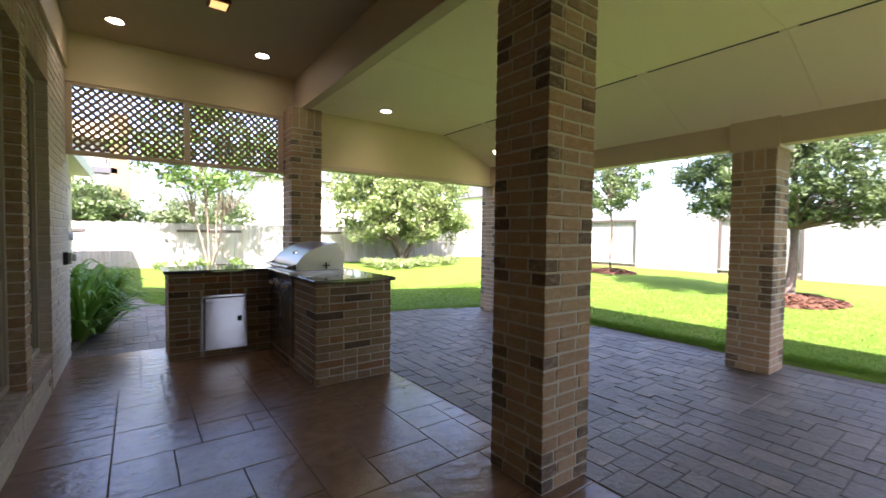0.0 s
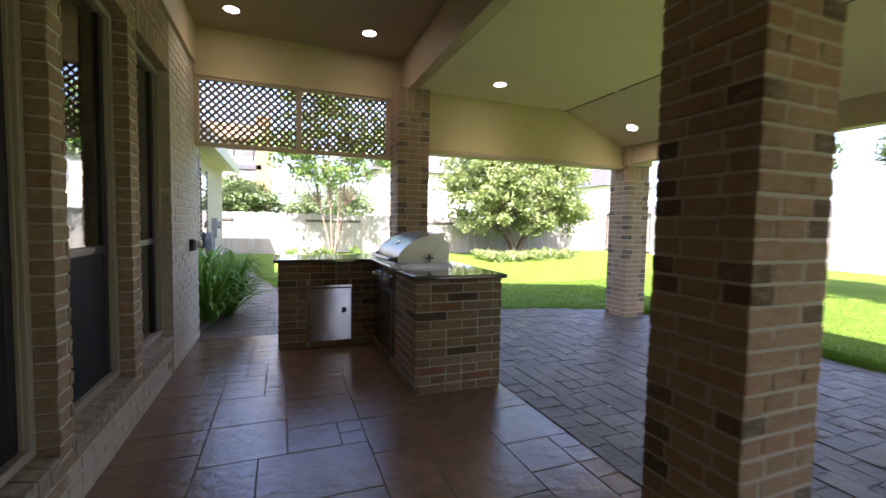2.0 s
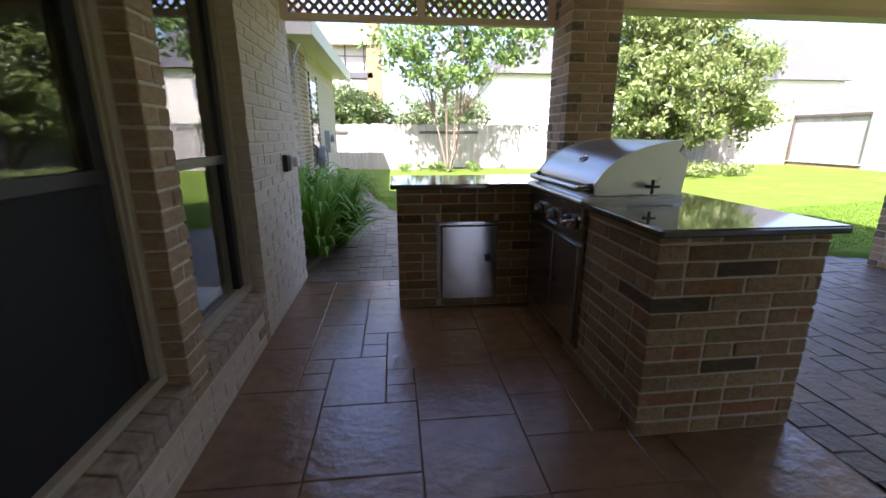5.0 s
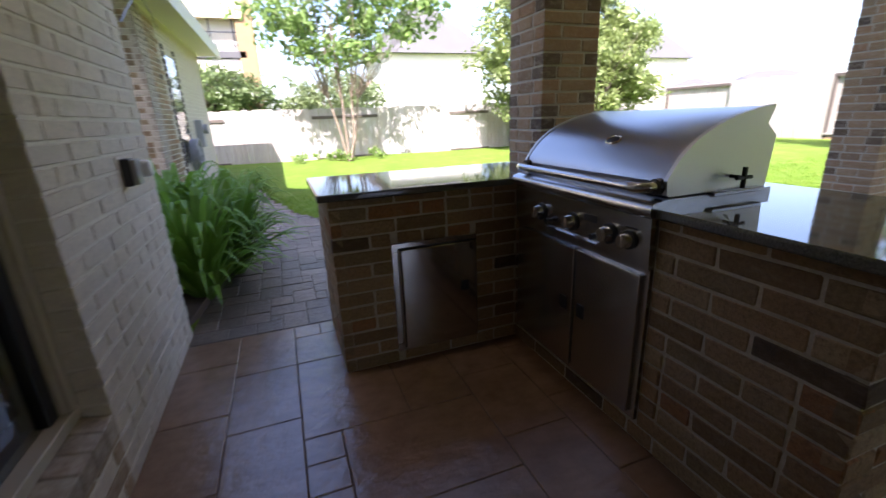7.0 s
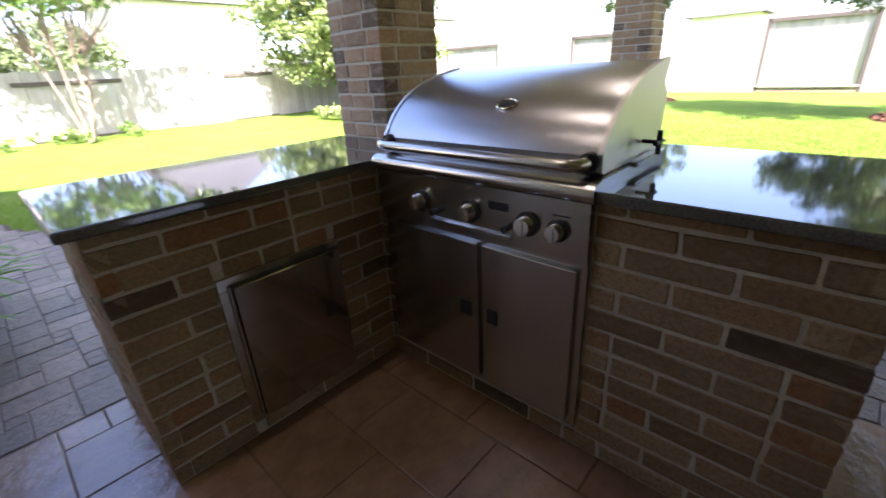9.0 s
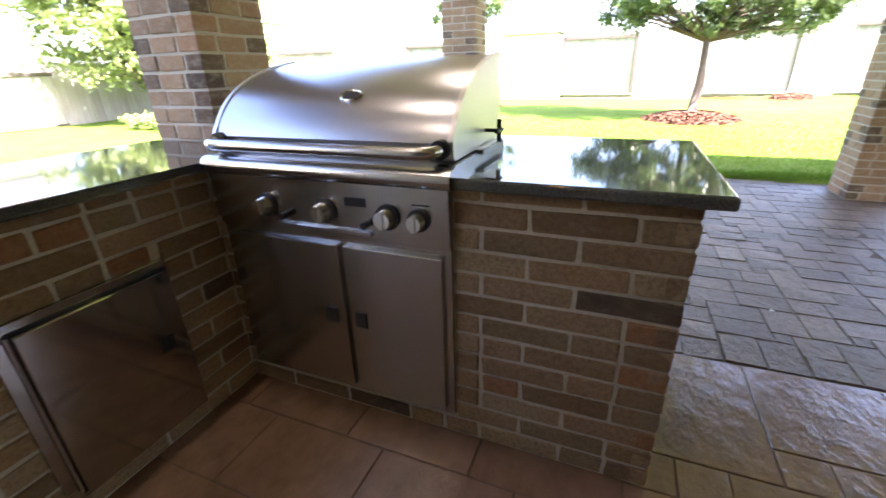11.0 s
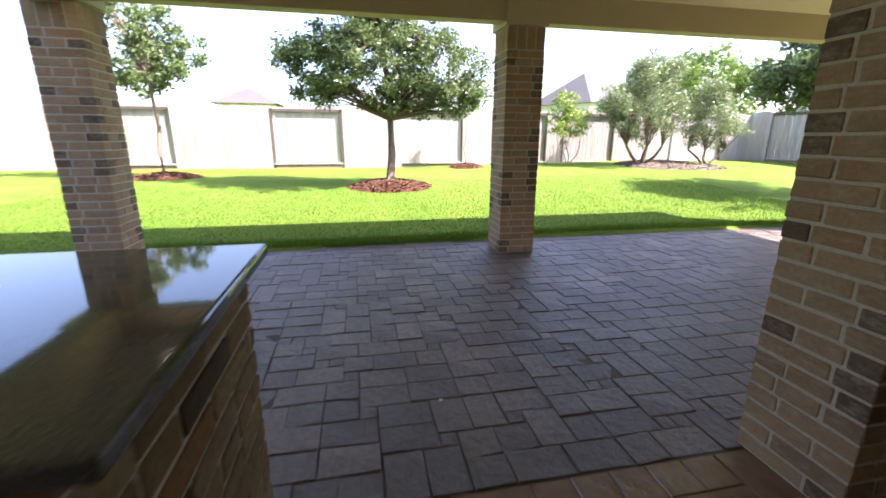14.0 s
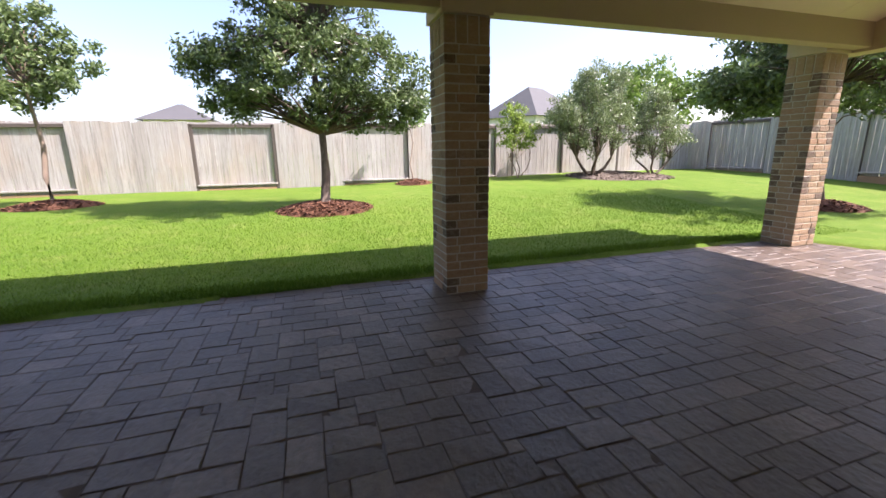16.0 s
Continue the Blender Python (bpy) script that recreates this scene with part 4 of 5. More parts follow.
# ---- fences ----
def fence(label, x0, y0, x1, y1, zb, framed, high=1.92, ledge=True):
    """Upright cedar boards from one end to the other; framed stretches show rails and posts on this side."""
    length = math.hypot(x1 - x0, y1 - y0)
    f = thing("wood_fence", x0, y0, zb, label, "fence", "cedar fence runs", math.degrees(math.atan2(y1 - y0, x1 - x0)))
    rnd = random.Random(int(length * 10))
    step = 0.142
    for k in range(int(length / step)):
        u = (k + 0.5) * step
        inframe = any(a < u < b for a, b in framed)
        tall = high + rnd.choice((-0.02, 0.0, 0.015))
        ob = new("board", piece_mesh("board", step - 0.005, 0.018, tall, BOARD, 0.003))
        ob.parent = f
        ob.matrix_basis = pose(u, 0.045 if inframe and ledge else -0.03, tall / 2 - 0.03, 0, rnd.uniform(-0.35, 0.35), 0)
    part("kickboard", bbox(0, 0.012 - 0.04, -0.10, length, 0.052 - 0.04, 0.12, 0.004), KICK_MAT, f, "rust-stained kickboard")
    for a, b in framed:
        if not ledge:
            part("rail", bbox(a, -0.075, high - 0.34, b, -0.040, high - 0.25, 0.004), RAIL_SHADED, f, "weathered rail, its shade put into the colour")
            part("rail", bbox(a, -0.075, 0.20, b, -0.040, 0.25, 0.004), RAIL_SHADED, f, "weathered rail, its shade put into the colour")
            continue
        part("rail", bbox(a, -0.03, high - 0.18, b, 0.03, high - 0.09, 0.004), RAIL_SHADED, f, "weathered rail, its shade put into the colour")
        part("rail", bbox(a, -0.06, 0.19, b, 0.03, 0.235, 0.004), BOARD, f, "pale weathered ledge rail")
        for u in (a, b):
            part("post", bbox(u - 0.045, -0.03, -0.1, u + 0.045, 0.06, high - 0.08, 0.005), RAIL_SHADED, f, "weathered post, its shade put into the colour")
    return f


FX, FN, FS = 15.3, 17.0, -11.6
fence("tall weathered cedar fence along the side of the lawn", FX, FN, FX, FS, 0.13, [(0.35, 3.05), (6.0, 8.70), (11.40, 13.45), (15.3, 17.36), (18.3, 20.31), (20.9, 22.86), (25.2, 27.4)])
fence("tall weathered cedar fence along the back of the garden", -9.0, FN, FX, FN, -0.08, [(7.0, 8.17), (10.57, 12.58), (15.02, 16.5), (18.6, 20.4)], 1.72, False)
fence("tall shaded cedar fence closing the end of the garden", FX, FS, 2.0, FS, 0.24, [(0.8, 3.0), (5.5, 7.6)], 1.9)


# ---- trees ----
def tube(v, f, pts, radii, seg=8):
    """Adds a tapered limb along points."""
    pts = [Vector(p) for p in pts]
    base = len(v)
    for i, p in enumerate(pts):
        d = (pts[min(i + 1, len(pts) - 1)] - pts[max(i - 1, 0)]).normalized()
        q = d.to_track_quat("Z", "Y")
        for s in range(seg):
            a = 2 * math.pi * s / seg
            v.append(tuple(p + q @ Vector((math.cos(a) * radii[i], math.sin(a) * radii[i], 0))))
    for i in range(len(pts) - 1):
        for s in range(seg):
            t = (s + 1) % seg
            f.append((base + i * seg + s, base + i * seg + t, base + i * seg + seg + t, base + i * seg + seg + s))


def leaves(rng, centres, radius, per, size, squash=0.75):
    """Many small folded leaves round clump centres."""
    c = np.repeat(np.array(centres), per, 0)
    n = len(c)
    d = rng.normal(size=(n, 3))
    d /= np.linalg.norm(d, axis=1)[:, None]
    p = c + d * (rng.uniform(0, 1, n) ** 0.45 * radius * rng.uniform(0.6, 1.25, n))[:, None] * np.array([1, 1, squash])
    a = rng.normal(size=(n, 3))
    a /= np.linalg.norm(a, axis=1)[:, None]
    b = np.cross(a, rng.normal(size=(n, 3)))
    b /= np.linalg.norm(b, axis=1)[:, None]
    s = size * rng.uniform(0.6, 1.35, n)[:, None]
    nrm = np.cross(a, b)
    v = np.stack([p - a * s, p + b * s * 0.45 + nrm * s * 0.12, p + a * s, p - b * s * 0.45 + nrm * s * 0.12], 1).reshape(-1, 3)
    return v.tolist(), np.arange(4 * n).reshape(-1, 4).tolist()


def tree(name, x, y, label, blobs, leaf, material, bark_mat, trunks, trunk_r, fork, seed, clump=0.34, per=70, category="tree", z=None):
    """blobs: ellipsoids (cx, cy, cz, rx, ry, rz, clumps) of the crown about the foot of the trunk."""
    rng = np.random.default_rng(seed)
    t = thing(name, x, y, ground_z(x, y) - 0.02 if z is None else z, label, category)
    centres = []
    for cx, cy, cz, rx, ry, rz, n in blobs:
        d = rng.normal(size=(n, 3))
        d /= np.linalg.norm(d, axis=1)[:, None]
        rad = rng.uniform(0.25, 1.0, n) ** 0.6
        centres += (np.array([cx, cy, cz]) + d * rad[:, None] * np.array([rx, ry, rz]) * rng.uniform(0.85, 1.12, (n, 1))).tolist()
    v, f = [], []
    top = max(b[2] + b[5] * 0.5 for b in blobs)
    forks = []
    for k in range(trunks):
        a = 2 * math.pi * k / trunks + 0.4
        spread = 0.0 if trunks == 1 else 0.10 if trunk_r > 0.032 else 0.065
        p0 = Vector((math.cos(a) * spread, math.sin(a) * spread, 0))
        p2 = p0 + Vector((math.cos(a) * spread * 4.5 + rng.normal() * 0.05, math.sin(a) * spread * 4.5 + rng.normal() * 0.05, fork))
        mid = (p0 + p2) / 2 + Vector((rng.normal() * 0.05, rng.normal() * 0.05, 0))
        stem, sides = [], []
        tube(stem, sides, [p0 + Vector((0, 0, -0.1)), p0 + Vector((0, 0, 0.08)), mid, p2], [trunk_r * 1.5, trunk_r * 1.12, trunk_r * 0.95, trunk_r * 0.8], 10)
        pyd("trunk", stem, sides, bark_mat, t, smooth=True)
        forks.append(p2)
        if trunks == 1:
            q = p2 + Vector((rng.normal() * 0.1, rng.normal() * 0.1, (top - fork) * 0.7))
            tube(v, f, [p2, (p2 + q) / 2 + Vector((rng.normal() * 0.06, rng.normal() * 0.06, 0)), q], [trunk_r * 0.8, trunk_r * 0.5, trunk_r * 0.15], 8)
            forks.append((p2 + q) / 2)
    for i, c in enumerate(centres):
        if i % 2 == 0:
            c = Vector(c)
            p = min(forks, key=lambda g: (g - c).length)
            m = (p + c) / 2 + Vector((rng.normal() * 0.08, rng.normal() * 0.08, 0.08))
            tube(v, f, [p, m, c], [trunk_r * 0.36, trunk_r * 0.2, 0.005], 5)
    tagged(pyd("branchwork", v, f, bark_mat, t, smooth=True), kind="stuff")
    lv, lf = leaves(rng, centres, clump, per, leaf)
    pyd("crown", lv, lf, material, t)
    return t


def mulch(x, y, r, seed, count=3200, material=MULCH, label="mounded ring of red-brown bark mulch round a tree"):
    rng = np.random.default_rng(seed)
    a, d = rng.uniform(0, 6.28, count), r * np.sqrt(rng.uniform(0, 1, count))
    px, py = x + d * np.cos(a), y + d * np.sin(a)
    pz = lawn_height(px, py) + 0.13 * np.clip(1 - (d / r) ** 2, 0, 1) - 0.01
    th, ln, wd = rng.uniform(0, 6.28, count), rng.uniform(0.018, 0.05, count), rng.uniform(0.006, 0.015, count)
    tilt = rng.uniform(-0.5, 0.5, (count, 2))
    v = []
    for sx, sy in ((-1, -1), (1, -1), (1, 1), (-1, 1)):
        v.append(np.stack([px + sx * ln * np.cos(th) - sy * wd * np.sin(th), py + sx * ln * np.sin(th) + sy * wd * np.cos(th),
                           pz + sx * ln * tilt[:, 0] + sy * wd * tilt[:, 1] + 0.02], -1))
    v = np.stack(v, 1).reshape(-1, 3)
    f = np.arange(4 * count).reshape(-1, 4).tolist()
    base = len(v)
    ringv = [(x, y, ground_z(x, y) + 0.125)]
    for k in range(1, 6):
        for s in range(28):
            q = 6.283 * s / 28
            rr = r * k / 5 * (1 + 0.05 * math.sin(5 * q + seed))
            ringv.append((x + rr * math.cos(q), y + rr * math.sin(q), ground_z(x + rr * math.cos(q), y + rr * math.sin(q)) + 0.13 * (1 - (k / 5) ** 2) - 0.008))
    for s in range(28):
        f.append((base, base + 1 + s, base + 1 + (s + 1) % 28))
        for k in range(4):
            p, q = base + 1 + k * 28 + s, base + 1 + k * 28 + (s + 1) % 28
            f.append((p, p + 28, q + 28, q))
    return tagged(pyd("mulch", v.tolist() + ringv, f, material), label, "mulch", "mulch rings", "stuff")


tree("oak_tree", 10.18, 2.49, "young live oak with uneven dark green crown over a mulch ring", [(0, 0.2, 2.6, 1.35, 1.35, 0.9, 110), (0.0, -0.9, 2.25, 0.95, 1.15, 0.85, 80), (0.1, 1.1, 2.3, 0.75, 0.8, 0.55, 40), (0.0, 0.15, 3.8, 1.35, 1.45, 1.1, 120),
     (0.0, -0.55, 4.9, 1.0, 1.15, 0.9, 70), (0.0, 0.5, 5.6, 0.8, 0.8, 0.8, 45), (0.0, 1.75, 2.55, 0.4, 0.45, 0.4, 16), (0.0, 1.25, 1.95, 0.5, 0.6, 0.32, 24), (0.0, -1.35, 1.8, 0.6, 0.7, 0.4, 34), (0.0, -0.1, 1.75, 0.6, 0.7, 0.3, 22)],
     0.042, LEAF_OAK, BARK, 1, 0.085, 1.35, 3, 0.22, 84)
mulch(10.18, 2.49, 0.86, 1)
tree("young_tree", 12.55, 7.62, "young broadleaf tree with open green crown", [(0, 0.1, 2.45, 1.0, 1.15, 0.6, 48), (0.1, 0.3, 3.35, 0.9, 1.0, 0.75, 46), (0, -0.8, 2.9, 0.4, 0.5, 0.6, 14), (0, 0.8, 4.1, 0.5, 0.5, 0.5, 14)], 0.06, LEAF_OAK, BARK_PALE, 1, 0.055, 1.2, 5, 0.23, 55)
mulch(12.55, 7.62, 0.78, 2, 2200)
tree("sapling", 14.4, -0.25, "slender young sapling staked in mulch near the fence", [(0, 0, 2.0, 0.35, 0.35, 0.6, 14)], 0.06, LEAF_MYRTLE, BARK_PALE, 1, 0.02, 1.2, 8, 0.2, 26)
mulch(14.4, -0.25, 0.55, 3, 900)
tree("olive_shrub", 13.3, -5.6, "multi-stemmed grey-green small tree in a bed", [(0, 0, 1.65, 1.25, 1.35, 0.95, 130), (0.3, -0.2, 2.75, 0.9, 1.0, 0.6, 60), (0, 1.0, 1.9, 0.6, 0.6, 0.6, 26)], 0.038, LEAF_GREY, BARK, 5, 0.045, 0.6, 11, 0.26, 95)
tree("olive_shrub", 13.0, -7.7, "smaller multi-stemmed grey-green tree in a bed", [(0, 0, 1.35, 0.9, 1.0, 0.75, 80), (0, 0.1, 2.2, 0.5, 0.55, 0.5, 24)], 0.038, LEAF_GREY, BARK, 3, 0.035, 0.5, 12, 0.25, 90)
mulch(13.2, -6.5, 1.6, 4, 3600, MULCH_GREY, "low bed of faded grey-brown bark mulch under shrubs")
tree("garden_shrub", 14.2, -3.6, "bright yellow-green young shrub against the fence", [(0, 0, 1.35, 0.55, 0.75, 0.6, 40), (0, 0.2, 1.95, 0.3, 0.4, 0.35, 14)], 0.045, LEAF_YELLOW, BARK_PALE, 3, 0.015, 0.6, 13, 0.2, 60)
tree("shade_tree", 7.5, -6.4, "leafy young tree beyond the end column", [(0, 0, 2.5, 2.0, 2.0, 0.8, 130), (0.3, 0.2, 3.3, 1.5, 1.5, 0.8, 90), (0.9, 1.2, 2.2, 0.9, 0.8, 0.5, 36), (-0.9, -1.2, 2.2, 0.9, 0.8, 0.5, 30)], 0.06, LEAF_OAK, BARK, 1, 0.06, 1.4, 14, 0.28, 80)
mulch(7.5, -6.4, 0.7, 5, 1600)
tree("spreading_tree", 9.3, 15.0, "broad multi-trunk tree with dense light green crown before the fence", [(0, 0, 2.6, 3.3, 2.0, 1.7, 270), (-0.4, -0.2, 4.0, 2.4, 1.7, 1.2, 140), (1.4, 0, 1.8, 1.8, 1.3, 0.9, 80)],
     0.085, LEAF_LIGHT, BARK, 4, 0.08, 0.9, 21, 0.42, 75)
tree("crape_myrtle", 2.4, 15.6, "multi-trunk crape myrtle with open fresh green crown", [(0, 0, 3.3, 2.0, 1.2, 0.9, 70), (0.4, 0, 4.6, 1.7, 1.1, 0.9, 55), (-1.5, 0, 3.7, 0.9, 0.8, 0.9, 26), (2.0, 0, 3.9, 1.1, 0.8, 0.7, 30), (-0.6, 0, 5.4, 1.2, 0.8, 0.6, 26)], 0.105, LEAF_MYRTLE, BARK_PALE, 5, 0.030, 1.7, 22, 0.36, 24)
tree("neighbour_tree", -2.2, 22.0, "dense green tree behind the back fence", [(0, 0, 2.4, 2.0, 1.6, 1.3, 90), (1.6, 0.5, 2.0, 1.5, 1.2, 1.0, 60)], 0.10, LEAF_OAK, BARK, 1, 0.12, 1.2, 23, 0.45, 60, z=0)
tree("neighbour_tree", 3.4, 24.0, "green shrubs and trees behind the back fence", [(0, 0, 2.2, 2.6, 1.5, 1.2, 100)], 0.10, LEAF_GREY, BARK, 2, 0.1, 1.0, 24, 0.45, 55, z=0)
tree("neighbour_tree", 25.0, -17.0, "large bright tree far behind the garden fence", [(0, 0, 4.0, 4.2, 4.2, 2.2, 130)], 0.16, LEAF_BRIGHT, BARK, 1, 0.2, 2.0, 25, 0.7, 70, z=0)
tree("neighbour_tree", 16.0, -19.0, "large leafy tree behind the end fence", [(0, 0, 4.2, 4.0, 3.5, 2.0, 120)], 0.15, LEAF_BRIGHT, BARK, 1, 0.2, 2.0, 26, 0.7, 70, z=0)


# ---- bed plants ----
def fern(x, y, z, scale, seed):
    """A dense mound of arching pointed fronds."""
    rng = np.random.default_rng(seed)
    t = thing("fern_clump", x, y, z, "dense bright green clump of arching pointed fronds by the wall", "fern", "ferns in the bed")
    for k in range(150):
        v, f = [], []
        a, up = rng.uniform(0, 6.28), rng.uniform(0.0, 1.0)
        reach, rise = scale * (0.82 - 0.36 * up) * rng.uniform(0.75, 1.1), scale * (0.30 + 0.85 * up) * rng.uniform(0.85, 1.1)
        sway = rng.uniform(-0.12, 0.12) * scale
        out, side = Vector((math.cos(a), math.sin(a), 0)), Vector((-math.sin(a), math.cos(a), 0))
        n, half = 9, rng.uniform(0.017, 0.028)
        for i in range(n):
            u = i / (n - 1)
            p = out * (0.04 + reach * u) + side * sway * u * u + Vector((0, 0, rise * (2.5 * u - 1.75 * u * u)))
            w = half * (0.35 + 1.9 * u * (1 - u) + 0.45 * (1 - u)) * (1 - u ** 6)
            v += [tuple(p + side * w + Vector((0, 0, 0.35 * w))), tuple(p), tuple(p - side * w + Vector((0, 0, 0.35 * w)))]
        for i in range(n - 1):
            b = 3 * i
            f += [(b, b + 1, b + 4, b + 3), (b + 1, b + 2, b + 5, b + 4)]
        pyd("frond", v, f, LEAF_FERN, t)
    return t


for i, (x, y, s) in enumerate(((-0.12, 6.40, 0.85), (0.06, 6.95, 0.85), (-0.35, 7.2, 0.9), (-0.6, 6.6, 0.85), (-0.05, 7.6, 0.75))):
    fern(x, y, 0.0, s, 40 + i)
tagged(part("planting_bed", extrude([(-2.4, 5.86), (-0.16, 5.86), (-0.06, 6.6), (-0.3, 8.6), (-0.9, 9.7), (-2.4, 9.7)], -0.02, 0.055), SOIL), "dark soil of the planting bed by the wall", "soil", kind="structure")


def groundcover(x0, x1, y0, y1, count, seed, material, name, label):
    rng = np.random.default_rng(seed)
    c = np.stack([rng.uniform(x0, x1, count), rng.uniform(y0, y1, count), np.zeros(count)], -1)
    c[:, 2] = lawn_height(c[:, 0], c[:, 1]) + rng.uniform(0.08, 0.25, count)
    v, f = leaves(rng, c.tolist(), 0.16, 45, 0.05, 0.8)
    return tagged(pyd(name, v, f, material), label, "plants", kind="stuff")


groundcover(7.0, 10.6, 12.6, 14.4, 130, 51, LEAF_LIGHT, "groundcover", "pale yellow-green groundcover bed before the spreading tree")
groundcover(0.9, 3.4, 15.4, 16.6, 18, 52, LEAF_BRIGHT, "groundcover", "low green plants along the back fence")

# ---- wing of the house beyond the bed ----
WX, WY0, WY1 = -0.92, 9.75, 14.7
wing = thing("house_wing", 0, 0, 0, "pale weathered brick wing of the house with pale eave", "house")
part("wall", bbox(-5.0, WY0 + 0.008, 0, WX - 0.008, WY1, 2.95), MORTAR, wing)
bm = bmesh.new()
low = [bm.verts.new(p) for p in ((-5.6, WY0 - 0.5, 2.99), (WX + 0.42, WY0 - 0.5, 2.99), (WX + 0.42, WY1 + 0.5, 2.99), (-5.6, WY1 + 0.5, 2.99))]
high = [bm.verts.new(p) for p in ((-5.6, WY0 + 0.3, 3.85), (-1.22, WY0 + 0.3, 3.85), (-1.22, WY1 - 1.4, 3.85), (-5.6, WY1 - 1.4, 3.85))]
bm.faces.new(low[::-1])
bm.faces.new(high)
for i in range(4):
    bm.faces.new((low[i], low[(i + 1) % 4], high[(i + 1) % 4], high[i]))
part("roof", bm, ROOFING, wing)
part("fascia", bbox(WX + 0.40, WY0 - 0.5, 2.72, WX + 0.43, WY1 + 0.5, 2.985), FASCIA, wing)
part("fascia", bbox(-5.6, WY0 - 0.53, 2.72, WX + 0.43, WY0 - 0.50, 2.985), FASCIA, wing)
part("soffit", bbox(-5.6, WY0 - 0.5, 2.80, WX + 0.40, WY1 + 0.5, 2.82), FASCIA, wing)
EDGE = plain("dark_brown_edge_brick", (0.11, 0.085, 0.07), 0.85, 0.5, 60, 0.3)
for y in (11.05, 11.85):
    for k in range(19):
        piece("edge_brick", WX + 0.006, y, 0.55 + COURSE * 1.45 * k, 0.03, 0.10, 0.075, EDGE, wing, 0.003)
part("window", bbox(WX, 11.11, 0.65, WX + 0.012, 11.79, 2.3), GLASS, wing)
wing_field = Field()
brick_run(wing, 0, WX, 1, WY0 + 0.42, WY1, BZ, 2.75, near=lambda u, z: u < WY0 + 1.1 and 0.2 < z, out=wing_field, clay=BRICK_WING)
brick_run(wing, 0, WX + 0.012, 1, WY0, WY0 + 0.41, BZ, 2.75, depth=0.06, clay=BRICK_CORNER)
brick_run(wing, 1, WY0, -1, WX - 0.6, WX, BZ, 2.75, clay=BRICK_WING)
wing_field.done("bricks", BRICK_WING_JOINED, wing)
meter = thing("utility_meter", WX, 12.75, 1.1, "grey utility box with round dial on the wing wall", "utility box")
part("box", bbox(0, -0.15, -0.25, 0.12, 0.15, 0.25, 0.01), GREYMETAL, meter)
bm = bmesh.new()
cyl(bm, (0.12, 0.0, 0.08), (0.20, 0.0, 0.08), 0.09, seg=20)
part("dial", bm, GREYMETAL, meter)
reel = thing("hose_reel", WX, 11.6, 0.82, "coiled grey garden hose on a wall bracket", "garden hose")
part("bracket", bbox(0.0, -0.06, -0.08, 0.16, 0.06, 0.08, 0.01), GREYMETAL, reel)
for k in range(4):
    hv, hf = [], []
    rod(hv, hf, [(0.05 + 0.035 * k, (0.24 + 0.015 * (k % 2)) * math.cos(a), (0.27 + 0.015 * (k % 2)) * math.sin(a) - 0.08) for a in [6.2832 * m / 24 for m in range(25)]], 0.017, 8)
    pyd("hose_loop", hv, hf, GREYMETAL, reel, smooth=True)
cv, cf = [], []
rod(cv, cf, [(-0.11 - 0.81 * u, 5.80 + 5.3 * u, 1.74 + 0.9 * u + 0.25 * math.sin(3.1416 * u)) for u in [k / 14 for k in range(15)]], 0.005, 8)
tagged(pyd("cable", cv, cf, BLACK, smooth=True), "thin black cable strung from the wall to the wing", "cable")


# ---- houses beyond the fences ----
def far_house(x, y, w, d, h, ridge, rz, label, win=3):
    t = thing("neighbour_house", x, y, 0, label, "house", "houses beyond the fences", rz)
    part("wall", bbox(-w / 2, -d / 2, 0, w / 2, d / 2, h), CREAM, t)
    bm = bmesh.new()
    o = 0.5
    base = [bm.verts.new(p) for p in ((-w / 2 - o, -d / 2 - o, h), (w / 2 + o, -d / 2 - o, h), (w / 2 + o, d / 2 + o, h), (-w / 2 - o, d / 2 + o, h))]
    r = [bm.verts.new((-w / 2 + d / 2, 0, ridge)), bm.verts.new((w / 2 - d / 2, 0, ridge))]
    bm.faces.new(base[::-1])
    bm.faces.new((base[0], base[1], r[1], r[0]))
    bm.faces.new((base[2], base[3], r[0], r[1]))
    bm.faces.new((base[1], base[2], r[1]))
    bm.faces.new((base[3], base[0], r[0]))
    part("roof", bm, ROOFING, t)
    for k in range(win):
        u = -w / 2 + w * (k + 0.5) / win
        wd = part("window", bbox(u - 0.5, -d / 2 - 0.05, h - 2.0, u + 0.5, -d / 2 - 0.002, h - 0.6, 0.01), WHITE, t)
        part("pane", bbox(u - 0.43, -d / 2 - 0.06, h - 1.93, u + 0.43, -d / 2 - 0.052, h - 0.67), GREYMETAL, wd)
    return t


far_house(11.6, 36.5, 7.5, 5.5, 5.5, 9.2, 0, "cream house with grey hip roof behind the back fence")
far_house(39.6, 43.0, 7.0, 6.0, 6.2, 10.4, 0, "tall cream house with grey hip roof behind the spreading tree", 2)
far_house(50.5, 36.0, 9, 6, 3.0, 4.6, -35, "low grey hip roof far behind the fence corner")
far_house(38.8, 35.5, 4.5, 3.5, 2.7, 3.8, -35, "small low grey roof far behind the fence corner", 1)
far_house(43.0, 11.9, 4.4, 4.0, 3.75, 5.1, -90, "cream house with grey hip roof beyond the side fence")
tree("neighbour_tree", 22.5, -8.8, "low green trees and shrubs beyond the side fence", [(0, 0, 1.9, 1.2, 2.8, 0.8, 90), (0, -3.0, 2.2, 1.3, 2.0, 0.9, 70)], 0.08, LEAF_GREY, BARK, 2, 0.06, 0.9, 27, 0.36, 60, z=0)
far_house(43.0, -20.6, 9.0, 6.5, 4.2, 7.3, -65, "brown-grey roofed house beyond the side fence")

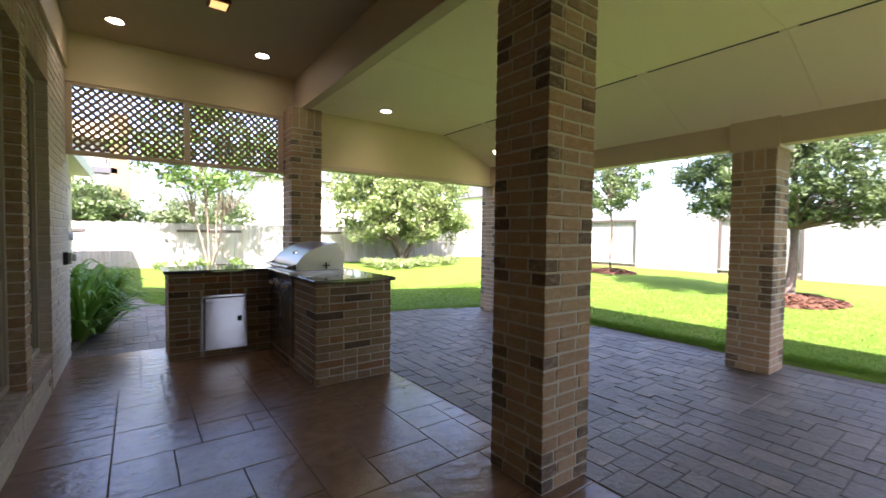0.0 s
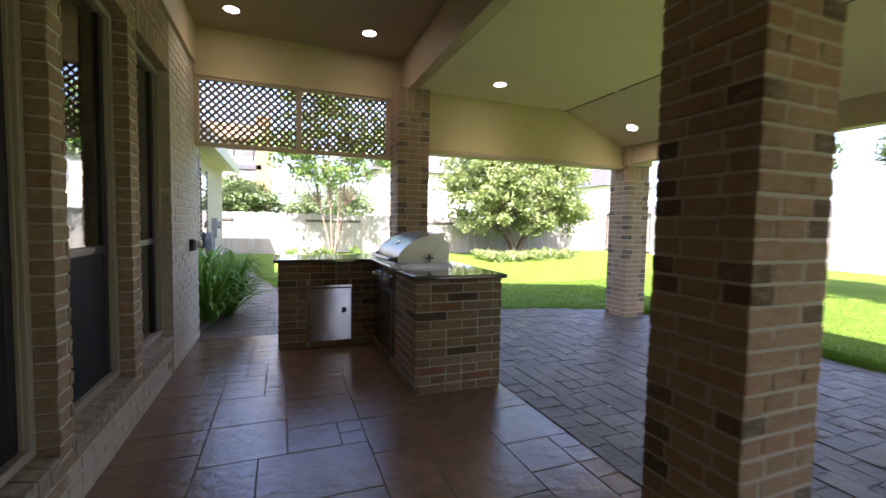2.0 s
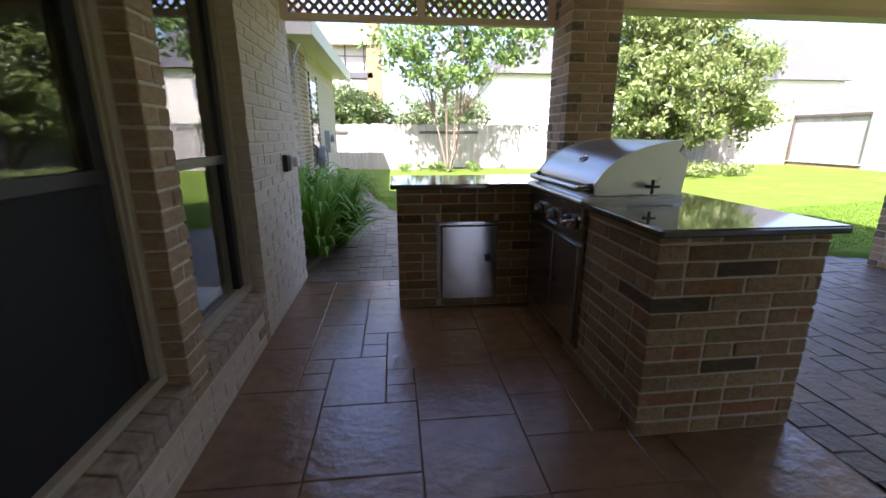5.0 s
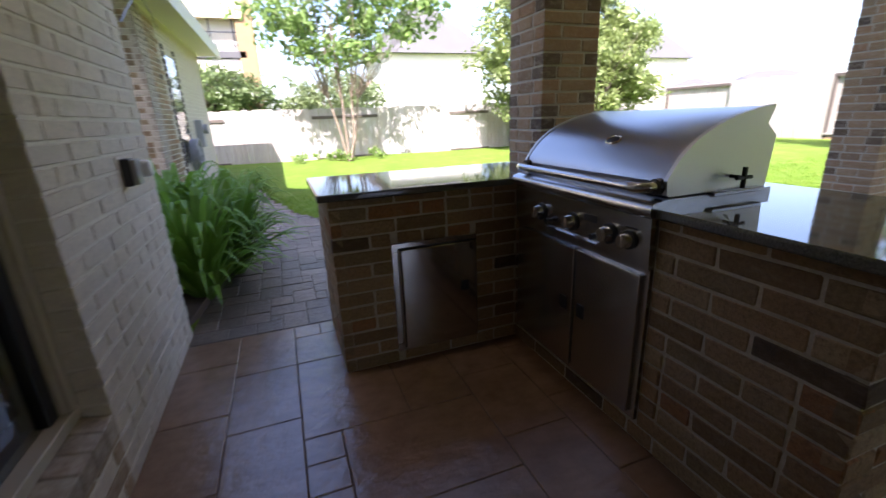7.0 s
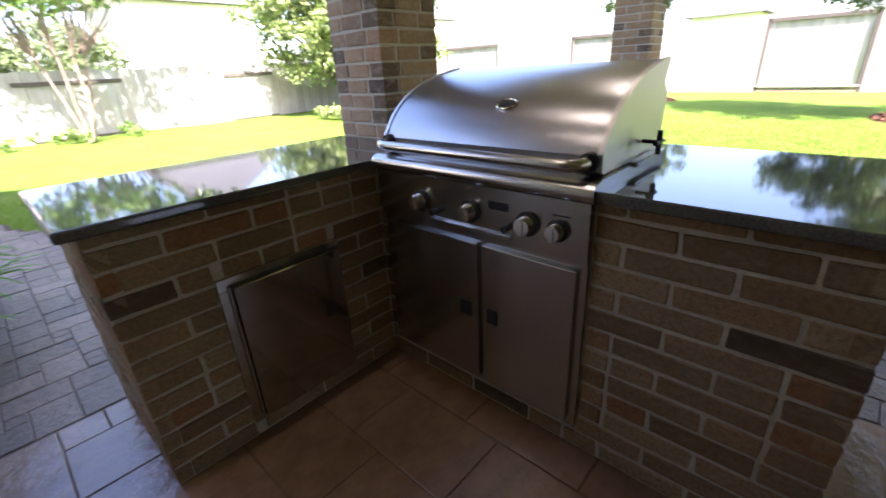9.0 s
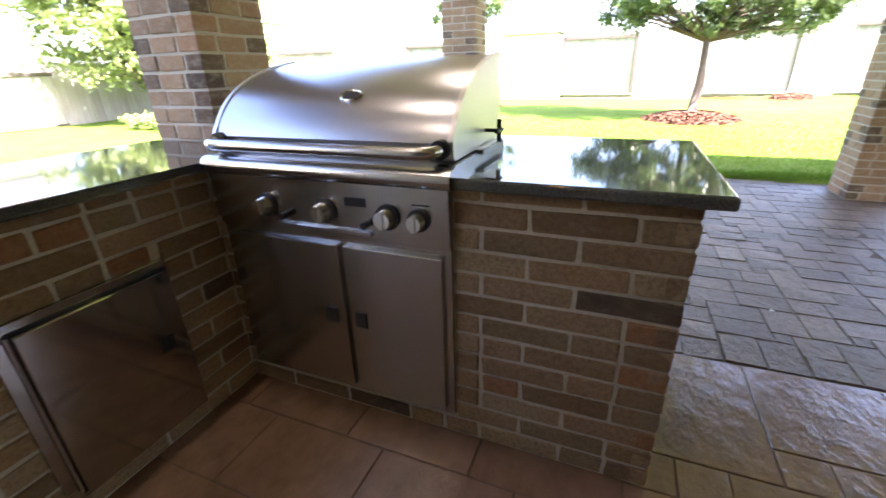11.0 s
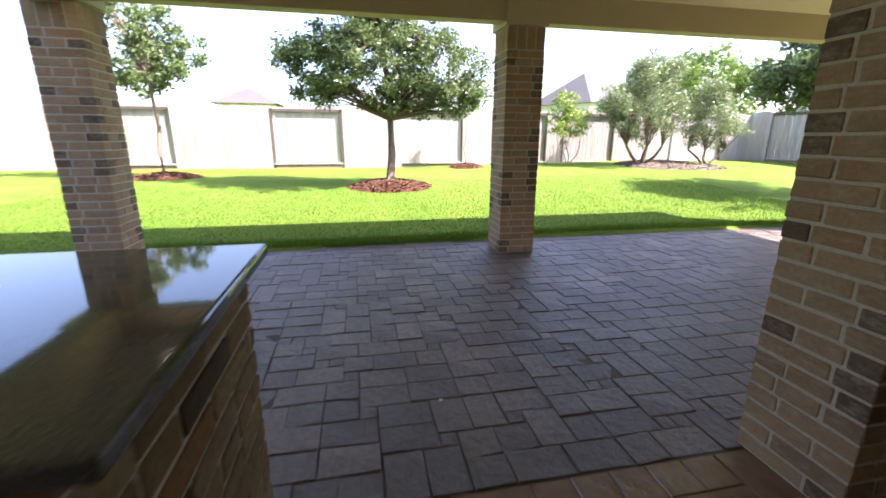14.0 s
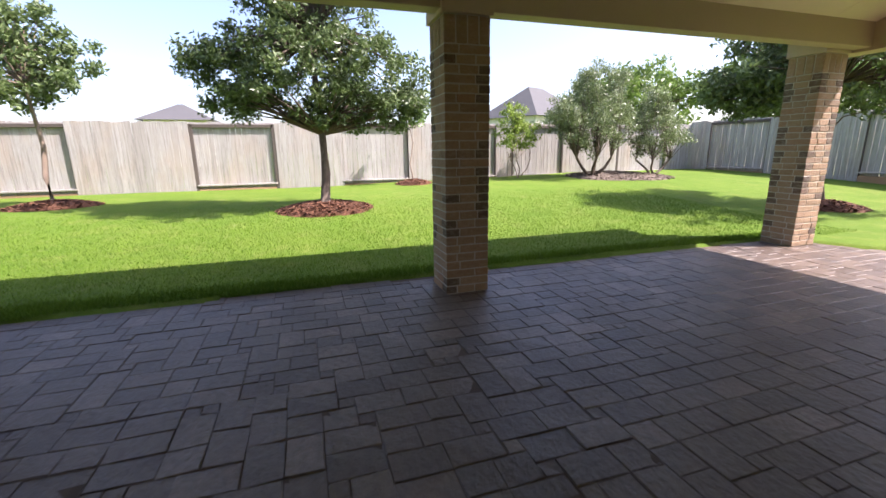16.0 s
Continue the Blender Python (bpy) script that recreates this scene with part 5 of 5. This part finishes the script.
balcony = thing("neighbour_house", -6.0, 23.5, 0, "cream house with covered balcony and stone pillar behind the fence", "house", "houses beyond the fences")
part("wall", bbox(-6, 0.15, 0, 5.5, 9, 5.2), CREAM, balcony)
part("balcony_floor", bbox(-6, -0.2, 3.22, 5.84, 1.5, 3.78, 0.02), CREAM, balcony)
part("balcony_edge", bbox(-6, -0.3, 3.78, 5.84, 1.5, 4.05, 0.02), ROOFING, balcony)
part("porch_roof", bbox(-6.5, -0.4, 5.2, 5.9, 9.5, 5.9), TRIM, balcony)
part("pillar", bbox(5.56, -0.3, 0, 6.24, 0.4, 6.4, 0.03), plain("buff_stone", (0.25, 0.165, 0.085), 0.85, 0.5, 8, 0.3), balcony, "buff stone pillar")
for u in (3.6, 4.6, 5.45):
    part("post", bbox(u - 0.03, -0.2, 4.05, u + 0.03, -0.14, 5.2), BLACK, balcony)
part("handrail", bbox(3.0, -0.2, 4.72, 5.55, -0.16, 4.76), BLACK, balcony)

# ---- flagstones, pavers, wall bricks ----
for x0, y0, x1, y1 in ashlar(SLAB[0], SLAB[1] + 0.0, SLAB[2], SLAB[3], 0.1508, [(3, 2), (4, 3), (2, 3), (3, 3), (4, 2), (3, 4), (5, 3), (2, 2)], 5):
    if y1 < -1.6:
        continue
    piece("flagstone", (x0 + x1) / 2, (y0 + y1) / 2, -0.014, x1 - x0 - 0.0035, y1 - y0 - 0.0035, 0.028, FLAG, floor, 0.003)
back_slab = structure(part("floor_back", bbox(SLAB[0], SLAB[1], -0.02, SLAB[2], -1.75, -0.002), FLAG), "plain stretch of the same slab behind", "floor")

pavers = Field()
prnd = random.Random(9)
SIZES = [(2, 2), (2, 3), (3, 2), (2, 2), (3, 2), (2, 3), (2, 3)]
alone = 0
for area in ((2.432, -4.0, 6.12, 5.664), (-0.7, 5.664, 6.12, 13.2)):
    for x0, y0, x1, y1 in ashlar(*area, 0.0785, SIZES, 4):
        cx, cy = (x0 + x1) / 2, (y0 + y1) / 2
        if not inside(np.array(cx), np.array(cy), PATIO):
            continue
        lift = prnd.uniform(-0.003, 0.002)
        if alone < 300 and cx < 4.4 and 1.5 < cy < 4.6:
            alone += 1
            piece("paver", cx, cy, -0.02 + lift, x1 - x0 - 0.004, y1 - y0 - 0.004, 0.04, PAVER, pavement, 0.004)
        else:
            pavers.block(x0 + 0.002, y0 + 0.002, -0.03, x1 - 0.002, y1 - 0.002, lift, 0.0035)
pavers.done("pavers", PAVER_JOINED, pavement, "tumbled grey-brown concrete pavers")

wall_field = Field()
PIER0, PIER1 = SILL - 0.085, HEAD + 0.205
GAPS = [(OPEN[0][0] - 0.001, OPEN[2][1] + 0.001, PIER0, PIER1)]


def pier(y0, y1, pick):
    """A narrow brick pier between two windows, one brick wide, with stray split courses."""
    for k in range(int(PIER1 / COURSE) + 1):
        lo, hi = max(BZ + k * COURSE, PIER0 + 0.004), min(BZ + k * COURSE + BRICK_H, PIER1)
        if hi - lo < 0.012:
            continue
        split = [(y0, y1)] if k % 2 else [(y0, y0 + 0.09), (y0 + 0.10, y1)]
        for a, b in split:
            piece("brick", FACE - 0.055, (a + b) / 2 + pick.uniform(-0.002, 0.002), (lo + hi) / 2, 0.11 + pick.choice((-0.002, 0.0, 0.002)), b - a, hi - lo, BRICK_HOUSE, wall_house, 0.004)


pier_pick = random.Random(31)
for left, right in zip(OPEN, OPEN[1:]):
    pier(left[1], right[0], pier_pick)
brick_run(wall_house, 0, FACE, 1, OPEN[2][1], WALL_END, BZ, 2.93, depth=0.11, clay=BRICK_LIT_END)
brick_run(wall_house, 0, FACE, 1, -1.0, OPEN[2][1], BZ, 2.93, gaps=GAPS, near=lambda u, z: u > 2.6 and z < 2.2, depth=0.11, out=wall_field, clay=BRICK_HOUSE)
wall_field.done("bricks", BRICK_JOINED, wall_house, "brown brick field")

south_field = Field()
brick_run(wall_south, 1, SOUTH, 1, FACE + 0.004, 2.15, BZ, TOP_IN - 0.01, near=lambda u, z: False, out=south_field)
south_field.done("bricks", BRICK_JOINED, wall_south, "brown brick field")
